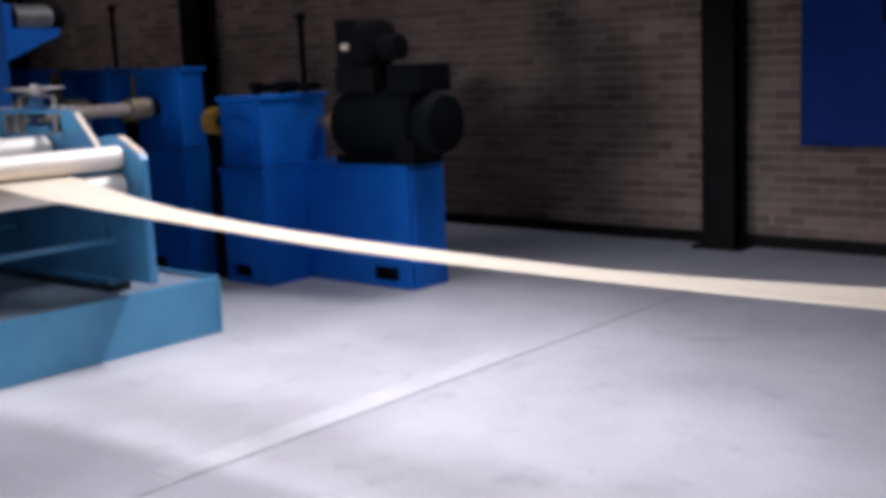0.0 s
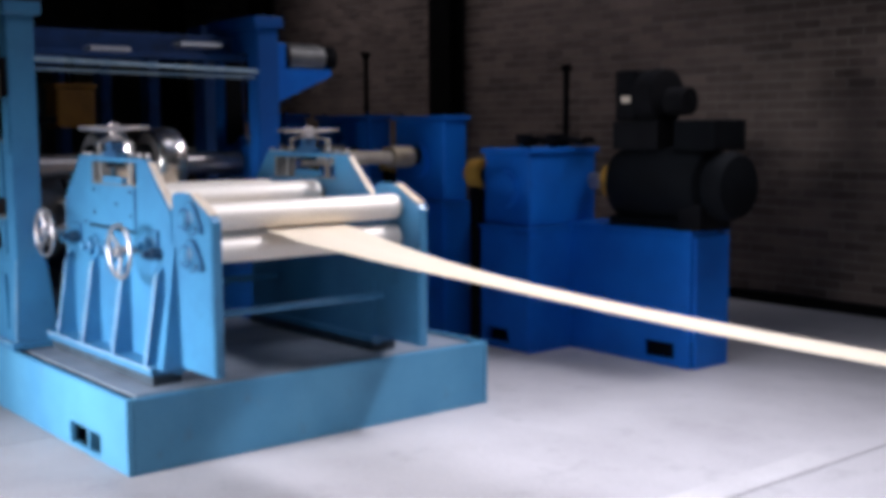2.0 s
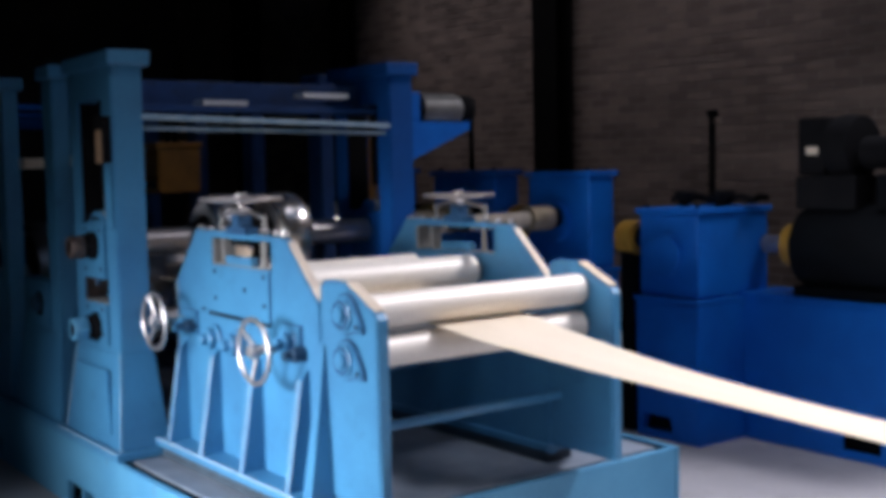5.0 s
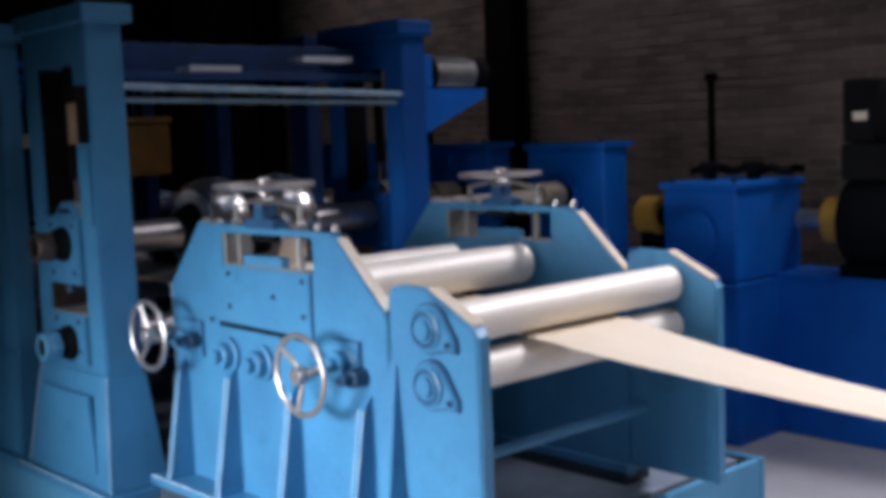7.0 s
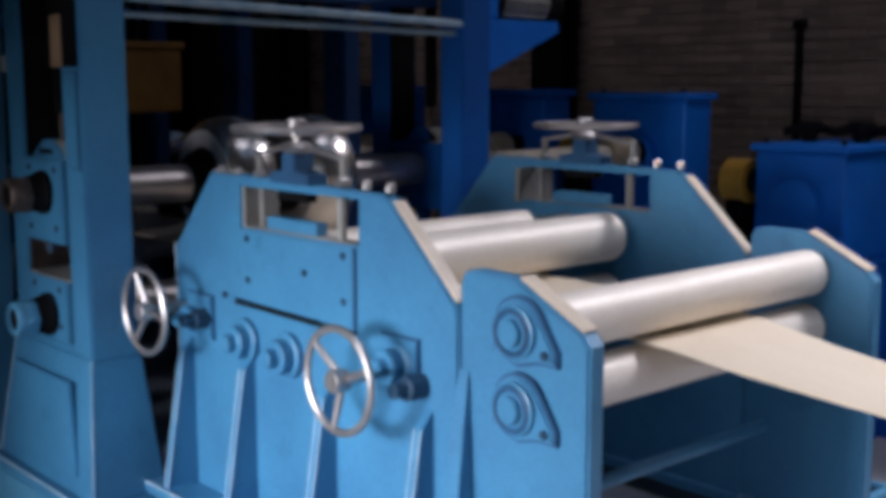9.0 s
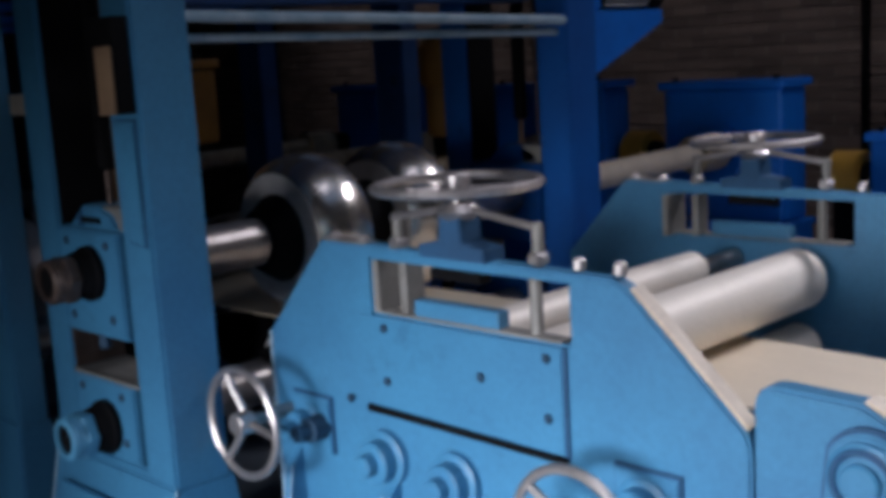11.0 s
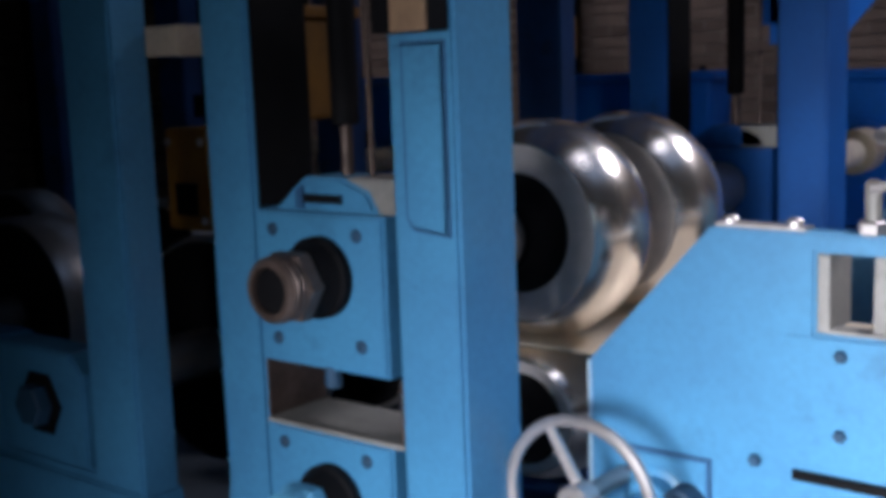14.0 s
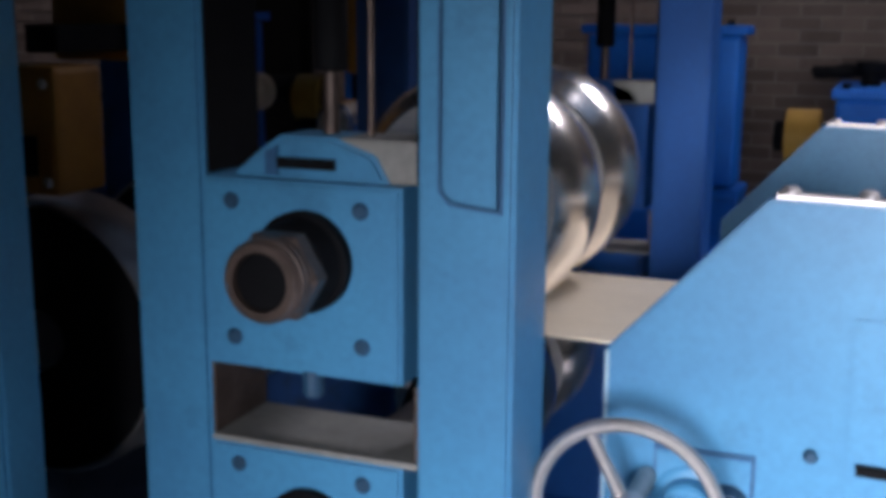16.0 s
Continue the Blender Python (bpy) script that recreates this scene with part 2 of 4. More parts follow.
def rod(a, b, r, seg=12, bm=None, r2=None):
    a, b = Vector(a), Vector(b)
    own = bmesh.new()
    bmesh.ops.create_cone(own, cap_ends=True, segments=seg, radius1=r, radius2=r if r2 is None else r2, depth=(b - a).length)
    own.transform(Matrix.Translation((a + b) / 2) @ (b - a).to_track_quat("Z", "Y").to_matrix().to_4x4())
    return join(bm, own)


def ring(centre, R, r, axis="y", seg=40, sub=10, bm=None):
    own = bmesh.new()
    rings = []
    for k in range(seg):
        t = 2 * math.pi * k / seg
        row = []
        for j in range(sub):
            q = 2 * math.pi * j / sub
            d, h = R + r * math.cos(q), r * math.sin(q)
            u, w = d * math.cos(t), d * math.sin(t)
            p = {"y": (u, h, w), "x": (h, u, w), "z": (u, w, h)}[axis]
            row.append(own.verts.new(Vector(centre) + Vector(p)))
        rings.append(row)
    for k in range(seg):
        a, b = rings[k], rings[(k + 1) % seg]
        for j in range(sub):
            own.faces.new((a[j], a[(j + 1) % sub], b[(j + 1) % sub], b[j]))
    return join(bm, own)


def hexnut(centre, r, a0, a1, axis="y", bm=None):
    return drum(centre, r, a0, a1, axis, 6, 0.006, bm)


# ---------------------------------------------------------------- hall
def hall():
    # floor: concrete slabs with open joints on a bed
    ground = link("floor", box(-14, 11, -3.5, 6.1, -0.32, -0.03, 0), JOINT)
    tagged(ground, "pale concrete slab floor with dark joints", "floor", kind="structure")
    cuts_x = [-13.6, -11.05, -8.5, -5.95, -3.4, -0.85, 1.77, 4.40, 6.95, 9.35, 10.9]
    g = 0.005
    for x0, x1 in zip(cuts_x, cuts_x[1:]):
        part("slab", box(x0 + g, x1 - g, -3.42, 5.9, -0.10, 0.0, 0.004), SLAB, ground)
    part("repair_band", prism([(1.60, -0.02), (1.755, -0.02), (1.752, 0.0015), (1.604, 0.0015)], 0.35, 2.45, (), 0.001), SCREED, ground, "pale screed band along a floor joint")
    # walls that close the hall
    for name, b in (("wall_west", (-14.3, -14, -3.4, 6.3, 0, 6.2)), ("wall_east", (11, 11.3, -3.4, 6.3, 0, 6.2))):
        tagged(link(name, box(*b, 0), PLASTER), "dark plastered end wall of the hall", "wall", kind="structure")
    # unseen wall, its openings added for the window lamps
    wall = bmesh.new()
    for b in ((-14.3, -1.3, -3.7, -3.4, 0, 6.2), (0.7, 1.95, -3.7, -3.4, 0, 6.2), (4.05, 11.3, -3.7, -3.4, 0, 6.2),
              (-1.3, 0.7, -3.7, -3.4, 1.95, 6.2), (-1.3, 0.7, -3.7, -3.4, 0, 0.85), (1.95, 4.05, -3.7, -3.4, 3.1, 6.2), (1.95, 4.05, -3.7, -3.4, 0, 1.5)):
        box(*b, 0, wall)
    tagged(link("wall_south", wall, PLASTER), "dark plastered hall wall, out of view, with openings added for two lamps", "wall", kind="structure")
    roof = bmesh.new()
    for b in ((-14.3, 11.3, -3.7, -1.3), (-14.3, 0.0, -1.3, 3.5), (3.8, 11.3, -1.3, 3.5), (-14.3, 11.3, 3.5, 4.4),
              (-14.3, -8.1, 4.4, 5.4), (3.9, 11.3, 4.4, 5.4), (-14.3, 11.3, 5.4, 6.3)):
        box(*b, 6.2, 6.4, 0, roof)
    tagged(link("ceiling", roof, ROOF), "dark sheet roof, out of view, with openings added for lamps", "ceiling", kind="structure")


def wall_columns():
    def column(x, w):
        c = thing("steel_column", "black painted steel column standing against the brick wall", "column", (x, 5.78, 0), "wall columns")
        bm = box(-w / 2, w / 2, -0.10, -0.075, 0, 6.2, 0.003)
        box(-w / 2, w / 2, 0.075, 0.10, 0, 6.2, 0.003, bm)
        part("flange", bm, COLUMN, c)
        part("web", box(-0.02, 0.02, -0.075, 0.075, 0, 6.2, 0.0), COLUMN, c)
        part("foot_plate", box(-w * 0.75, w * 0.75, -0.14, 0.14, 0, 0.025, 0.003), COLUMN, c)
        return c
    column(1.215, 0.26)
    column(-4.95, 0.34)
    column(-8.74, 0.26)
    column(-11.3, 0.50)


# ---------------------------------------------------------------- the mill
PITCH = 0.815


def mill_base():
    b = thing("machine_base", "long pale blue welded base frame on the concrete floor", "machine base", (0, 0, 0))
    L, W, H = -7.2, 1.985, 0.325
    # channel sides with an open top tray
    side = [(0.0, 0.0), (L, 0.0), (L, H), (0.0, H)]
    pockets = []
    for x0 in (-0.63, -2.03, -3.45, -4.9):
        pockets.append([(x0, 0.022), (x0 + 0.34, 0.022), (x0 + 0.34, 0.118), (x0, 0.118)])
    part("side_beam", prism(side, 0.0, 0.03, pockets, 0.004), BLUE_BASE, b)
    part("side_beam", prism(side, W - 0.03, W, pockets, 0.004), BLUE_BASE, b)
    for x0 in (-0.63, -2.03, -3.45, -4.9):
        # Black block added behind each pocket to give it deep shade.
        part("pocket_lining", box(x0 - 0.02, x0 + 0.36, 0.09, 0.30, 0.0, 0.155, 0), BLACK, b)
        part("pocket_web", box(x0 + 0.165, x0 + 0.185, 0.012, 0.09, 0.0, 0.155, 0.002), BLUE_BASE, b)
    part("end_beam", box(-0.03, 0.0, 0.031, W - 0.031, 0.0, H, 0.004), BLUE_BASE, b)
    part("end_beam", box(L, L + 0.03, 0.031, W - 0.031, 0.0, H, 0.004), BLUE_BASE, b)
    bm = box(L + 0.03, -0.03, 0.031, 0.072, H - 0.03, H - 0.012, 0.003)
    box(L + 0.03, -0.03, W - 0.072, W - 0.031, H - 0.03, H - 0.012, 0.003, bm)
    part("gutter", bm, BLACK, b, "dark gutter strip along the rim")
    part("deck", box(L + 0.05, -0.075, 0.075, W - 0.075, H - 0.06, H - 0.004, 0.004), DECK, b, "grey oily steel deck plate")
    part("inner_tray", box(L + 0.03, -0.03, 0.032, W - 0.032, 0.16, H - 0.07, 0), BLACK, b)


STAND_POLY = [(-1.374, 0.36), (-1.374, 1.097), (-1.175, 1.312), (-1.155, 1.318), (-0.42, 1.302), (-0.39, 1.288), (-0.176, 1.086), (-0.168, 1.06), (-0.168, 0.36)]
STAND_HOLE = [(-1.018, 1.176), (-0.512, 1.176), (-0.512, 1.286), (-1.018, 1.286)]


def bracket_poly():
    pts = [(-0.166, 0.402)]
    for k in range(5):
        a = math.pi - k * math.pi / 8
        pts.append((-0.131 + 0.035 * math.cos(a), 1.132 + 0.035 * math.sin(a)))
    pts += [(0.002, 1.163), (0.178, 1.076), (0.195, 1.055), (0.195, 0.402)]
    return pts


def entry_stand():
    e = thing("entry_roller_stand", "light blue entry feed roller stand with two upright side plates", "roller stand", (0, 0, 0.325))
    e.location = (0, 0, 0)
    for near, y0, y1 in ((True, 0.305, 0.345), (False, 1.385, 1.425)):
        mat = BLUE
        plate = part("side_plate", prism(STAND_POLY, y0, y1, [STAND_HOLE], 0.005), mat, e)
        face = y0 if near else y1
        out = -1 if near else 1
        # cover panel with its seam, slot and screws
        c = sorted((face, face + out * 0.006))
        part("cover_panel", prism([(-1.06, 0.985), (-0.528, 0.978), (-0.528, 1.172), (-1.06, 1.172)], *c, (), 0.002), mat, plate)
        s = sorted((face + out * 0.001, face + out * 0.012))
        # Raised black bar stands for the dark inside of the slot.
        part("slot_rail", prism([(-1.045, 0.968), (-0.52, 0.962), (-0.52, 0.974), (-1.045, 0.982)], *s, (), 0.002), BLACK, plate, "black bar painting the shade of a slot")
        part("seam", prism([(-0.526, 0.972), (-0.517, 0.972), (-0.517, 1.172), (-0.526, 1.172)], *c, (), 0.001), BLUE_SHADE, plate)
        for x, z in ((-0.98, 1.15), (-0.56, 1.15), (-0.98, 1.04), (-0.72, 1.09), (-0.56, 1.04), (-1.10, 0.985)):
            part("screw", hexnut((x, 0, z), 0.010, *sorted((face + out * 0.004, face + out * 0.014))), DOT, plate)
        part("top_strip", prism([(-1.165, 1.315), (-1.035, 1.313), (-1.035, 1.319), (-1.165, 1.3215)], y0 + 0.004, y1 - 0.004, (), 0.001), NICKEL, plate, "bare metal strip along the top edge")
        for x in (-1.148, -1.055, -0.50, -0.415):
            part("screw", drum((x, (y0 + y1) / 2, 0), 0.012, 1.306, 1.330, "z", 12), NICKEL, plate)
        # cream strip that paints the overhead light caught by the sloping edge
        part("edge_strip", prism([(-0.386, 1.2885), (-0.176, 1.090), (-0.172, 1.094), (-0.382, 1.2925)], y0 + 0.003, y1 - 0.003, (), 0.001), CREAM, plate, "cream strip painting the light on the sloping edge")
        # ribs flaring to the foot
        for x in (-1.30, -0.98, -0.62, -0.26):
            bm = bmesh.new()
            vs = [bm.verts.new(p) for p in ((x - 0.012, face, 0.84), (x + 0.012, face, 0.84), (x - 0.012, face, 0.40), (x + 0.012, face, 0.40),
                                            (x - 0.012, face + out * 0.10, 0.40), (x + 0.012, face + out * 0.10, 0.40),
                                            (x - 0.012, face + out * 0.035, 0.80), (x + 0.012, face + out * 0.035, 0.80))]
            for f in ((0, 2, 4, 6), (1, 7, 5, 3), (0, 6, 7, 1), (6, 4, 5, 7), (4, 2, 3, 5), (0, 1, 3, 2)):
                bm.faces.new([vs[i] for i in f])
            rib = part("rib", bm, mat, plate)
            for dx in (-0.0115, 0.0115):
                part("worn_edge", rod((x + dx, face + out * 0.035, 0.80), (x + dx, face + out * 0.099, 0.404), 0.0024, 6), PALE, rib)
        part("worn_edge", rod((-1.416, face + out * 0.113, 0.401), (-0.175, face + out * 0.113, 0.401), 0.004, 6), PALE, plate)
        part("worn_edge", rod((-1.372, face + out * 0.002, 0.40), (-1.372, face + out * 0.002, 1.095), 0.003, 6), PALE, plate)
        f = sorted((face + out * 0.115, face - out * 0.055))
        part("foot", box(-1.42, -0.17, *f, 0.370, 0.402, 0.004), mat, plate)
        part("packing_plate", box(-1.40, -0.19, f[0] + 0.015, f[1] - 0.015, 0.3215, 0.370, 0.003), PACKING, plate, "dark oily packing plate under the foot")
        # outer bracket with its two bearings
        br = part("bearing_bracket", prism(bracket_poly(), y0 + 0.004, y1 + 0.012, (), 0.006), mat, e)
        # Same painted light, in cream, on the bracket's slope.
        part("edge_strip", prism([(0.006, 1.1655), (0.176, 1.081), (0.178, 1.085), (0.008, 1.1695)], y0 + 0.007, y1 + 0.009, (), 0.001), CREAM, br, "cream strip painting the light on the sloping edge")
        for z in (1.062, 0.905):
            def flange(g):
                """Outline of the two-bolt flange: round above, drawn out to a lug at the lower outer corner."""
                pts = [(0.02 + (0.066 + g) * math.cos(radians(a)), z + (0.066 + g) * math.sin(radians(a))) for a in range(150, 24, -14)]
                return pts + [(0.118 + g, z - 0.028), (0.118 + g, z - 0.052 - g), (0.075, z - 0.052 - g), (0.02, z - 0.066 - g), (-0.046 - g, z - 0.052)]
            # Dark rim painting the shadow line round the flange; no gasket is known.
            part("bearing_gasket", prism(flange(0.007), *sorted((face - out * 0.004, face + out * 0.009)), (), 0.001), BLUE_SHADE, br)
            part("bearing_flange", prism(flange(0.0), *sorted((face - out * 0.002, face + out * 0.016)), (), 0.004), mat, br)
            part("bearing_cap", lathe([(0.056, face + out * 0.014), (0.056, face + out * 0.026), (0.050, face + out * 0.030), (0.028, face + out * 0.030)], (0.02, 0, z), "y", 36), mat, br, smooth=True)
            # Ring coloured dark for the shade round the cap.
            part("bearing_ring", ring((0.02, face + out * 0.030, z), 0.044, 0.006), BLUE_SHADE, br)
            part("shaft_end", lathe([(0.030, face + out * 0.026), (0.030, face + out * 0.040), (0.026, face + out * 0.044)], (0.02, 0, z), "y", 24), mat, br, smooth=True)
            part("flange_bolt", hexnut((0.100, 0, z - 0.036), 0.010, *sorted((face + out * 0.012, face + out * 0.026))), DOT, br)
        bm = bmesh.new()
        vs = [bm.verts.new(p) for p in ((-0.165, face, 0.95), (-0.135, face, 0.95), (-0.165, face, 0.402), (-0.105, face, 0.402),
                                        (-0.165, face + out * 0.09, 0.402), (-0.105, face + out * 0.09, 0.402))]
        for f in ((0, 2, 4), (1, 5, 3), (0, 4, 5, 1), (4, 2, 3, 5), (0, 1, 3, 2)):
            bm.faces.new([vs[i] for i in f])
        part("rib", bm, mat, br)
        # shaft bosses along the plate
        for x, z, r in ((-1.00, 0.873, 0.060), (-0.80, 0.868, 0.060), (-0.36, 0.925, 0.054), (-1.25, 0.90, 0.050)):
            part("boss", lathe([(r, face), (r, face + out * 0.016), (r * 0.92, face + out * 0.019), (r * 0.74, face + out * 0.020), (r * 0.74, face + out * 0.048), (r * 0.66, face + out * 0.052), (r * 0.40, face + out * 0.052), (r * 0.40, face + out * 0.075), (r * 0.32, face + out * 0.080)],
                               (x, 0, z), "y", 30), mat, plate, smooth=True)
        for x, z in ((-0.355, 0.925), (-1.235, 0.905)):
            # The larger dark plate draws a shade line round the boss plate.
            for g, d, fm in ((0.005, 0.008, BLUE_SHADE), (0.0, 0.013, mat)):
                part("boss_plate", prism([(x - 0.062 - g, z - 0.062), (x + 0.062 + g, z - 0.062), (x + 0.062 + g, z + 0.062 + g), (x - 0.062 - g, z + 0.062 + g)],
                                         *sorted((face - out * 0.002, face + out * d)), (), 0.002), fm, plate)
        for x, z in ((-0.285, 0.89), (-1.20, 0.905)):
            part("spindle_end", lathe([(0.028, face), (0.028, face + out * 0.05), (0.018, face + out * 0.052), (0.018, face + out * 0.085)], (x, 0, z), "y", 20), DOT, plate, smooth=True)
        part("guide_post", box(-1.017, -1.000, *sorted((face - out * 0.002, face - out * 0.09)), 1.177, 1.285, 0.003), GREY, plate, "pale bare metal guide")
        part("guide_post", box(-0.945, -0.925, *sorted((face - out * 0.01, face - out * 0.06)), 1.177, 1.285, 0.003), GREY, plate)
        part("window_sill", box(-1.0, -0.53, *sorted((face - out * 0.001, face - out * 0.036)), 1.177, 1.183, 0.001), GREY, plate)
        # sliding chock seen in the window, with its clamp
        part("sliding_chock", box(-0.90, -0.68, *sorted((y0 + 0.004, y1 - 0.004)), 1.177, 1.215, 0.003), mat, plate)
        part("clamp_screw", drum((-0.60, (y0 + y1) / 2, 0), 0.012, 1.176, 1.286, "z", 14), GREY, plate)
        part("hanger", box(-0.85, -0.72, y0 + 0.004, y1 - 0.004, 1.262, 1.285, 0.003), BLACK, plate)
    # rollers
    for x, z, r, y1 in ((0.02, 1.062, 0.060, 1.378), (0.02, 0.920, 0.058, 1.378), (-0.63, 1.097, 0.073, 1.345), (-0.63, 0.925, 0.060, 1.345), (-0.83, 1.125, 0.048, 1.19), (-0.95, 0.940, 0.050, 1.378)):
        # Inner roller is coloured black to paint the shade between the rollers.
        inner = r == 0.050
        ro = part("roller", lathe([(r - 0.004, 0.352), (r, 0.356), (r, y1 - 0.004), (r - 0.004, y1)], (x, 0, z), "y", 56), BLACK if inner else ROLLER, e,
                  "idler roller painted black for the shade under the others" if inner else "ground steel roller, polished by the strip", True)
        for a, b in ((0.330, 0.353), (y1 - 0.001, 1.40)):
            part("journal", drum((x, 0, z), r * 0.5, a, b, seg=24), STEEL, ro)
    part("tie_bar", drum((-0.1, 0, 0.62), 0.018, 0.345, 1.385, seg=16), BLUE, e)
    part("tie_bar", drum((-1.1, 0, 0.62), 0.018, 0.345, 1.385, seg=16), BLUE, e)
    return e


def handwheel(name, label, R, axis="y", depth=0.12):
    """Rim, three spokes, hub and spindle; the spindle runs along +axis from the hub."""
    w = thing(name, label, "handwheel", (0, 0, 0), "handwheels")
    part("rim", ring((0, 0, 0), R, 0.0095, axis, 44, 10), NICKEL, w, smooth=True)
    part("hub", drum((0, 0, 0), 0.026, -0.022, 0.022, axis, 24), NICKEL, w, smooth=True)
    for k in range(3):
        a = radians(20 + 120 * k)
        u, v = math.cos(a), math.sin(a)
        d = Vector((u, 0, v)) if axis == "y" else Vector((u, v, 0))
        off = Vector((0, 0.012, 0)) if axis == "y" else Vector((0, 0, -0.012))
        part("spoke", rod(d * 0.02 + off, d * (R - 0.004), 0.010, 10, None, 0.008), NICKEL, w)
    part("spindle", drum((0, 0, 0), 0.014, 0.0, depth, axis, 16) if axis == "y" else drum((0, 0, 0), 0.014, -depth, 0.0, axis, 16), STEEL, w)
    return w


def handwheels():
    w = handwheel("handwheel", "nickel-plated three-spoke handwheel on the stand's side plate", 0.118, "y", 0.135)
    w.location = (-0.416, 0.172, 0.898)
    w2 = copy_thing(w, pose(-1.310, 0.165, 0.925, 0, 25, 0))
    # collars carrying the two spindles
    t = handwheel("top_handwheel", "flat nickel-plated handwheel on top of the stand", 0.155, "z", 0.16)
    t.location = (-0.78, 0.325, 1.445)
    copy_thing(t, pose(-0.78, 1.405, 1.425))
    for y in (0.325, 1.405):
        j = thing("adjusting_screw_jack", "nickel and black screw jack under the flat handwheel", "screw jack", (-0.78, y, 1.31), "screw jacks")
        part("yoke", prism([(-0.085, -0.004), (0.085, -0.004), (0.085, 0.02), (0.03, 0.03), (0.026, 0.075), (-0.026, 0.075), (-0.03, 0.03), (-0.085, 0.02)], -0.03, 0.03, (), 0.003), BLUE_SHADE, j)
        part("collar", lathe([(0.03, 0.07), (0.045, 0.085), (0.03, 0.10)], (0, 0, 0), "z", 24), NICKEL, j, smooth=True)
        for x in (-0.17, 0.19):
            part("stud", drum((x, 0, 0), 0.011, -0.004, 0.075, "z", 12), GREY, j)
            part("nut", drum((x, 0, 0), 0.020, 0.0, 0.022, "z", 6), NICKEL, j)
        part("lever", rod((-0.17, -0.01, 0.065), (-0.03, -0.01, 0.088), 0.007), NICKEL, j)
        part("lever", rod((0.03, 0.0, 0.088), (0.19, 0.0, 0.065), 0.007), NICKEL, j)


def steel_strip():
    """The sheet that runs in from the coil, sagging and a little tilted, and on through the rollers."""
    bm = bmesh.new()
    rows = []
    stations = [-5.6 + 0.12 * k for k in range(36)] + [-1.28 + 0.08 * k for k in range(17)] + [0.08 + 0.09 * k for k in range(100)]
    for x in stations:
        if x > 0.05:
            zn = 0.868 + 0.127 * math.exp(-(x - 0.05) / 1.25)
            zf = 0.778 + 0.217 * math.exp(-(x - 0.05) / 0.95)
            zn, zf = zn + 0.007 * max(0, x - 3) ** 2, zf + 0.03 * max(0, min(x, 5.5) - 3) ** 1.6
        else:
            zn = zf = 0.998 + 0.022 * min(1.0, max(0.0, -x / 1.2))
        yn, yf = (0.60, 1.105) if x > 0.05 else (0.60, 1.08)
        if 0.05 < x < 0.4:
            yf = 1.08 + 0.025 * (x - 0.05) / 0.35
        s = min(1.0, max(0.0, (x + 0.9) / 0.5))
        u = min(1.0, max(0.0, (x - 1.2) / 1.6))
        yn = 0.60 + 0.045 * s - 0.075 * u * u * (3 - 2 * u)
        row = []
        for j in range(7):
            u = j / 6
            row.append((x, yn + (yf - yn) * u, zn + (zf - zn) * u))
        rows.append(row)
    top = [[bm.verts.new(p) for p in r] for r in rows]
    bot = [[bm.verts.new((p[0], p[1], p[2] - 0.004)) for p in r] for r in rows]
    for g, flip in ((top, 0), (bot, 1)):
        for a, b in zip(g, g[1:]):
            for j in range(6):
                q = (a[j], b[j], b[j + 1], a[j + 1])
                bm.faces.new(q if flip else q[::-1])
    for a, b, c, d in zip(top, top[1:], bot, bot[1:]):
        bm.faces.new((a[0], c[0], d[0], b[0]))
        bm.faces.new((a[6], b[6], d[6], c[6]))
    ob = link("steel_strip", bm, STRIP, None, "", True)
    return tagged(ob, "bright cream-white steel strip running through the rollers", "steel strip")


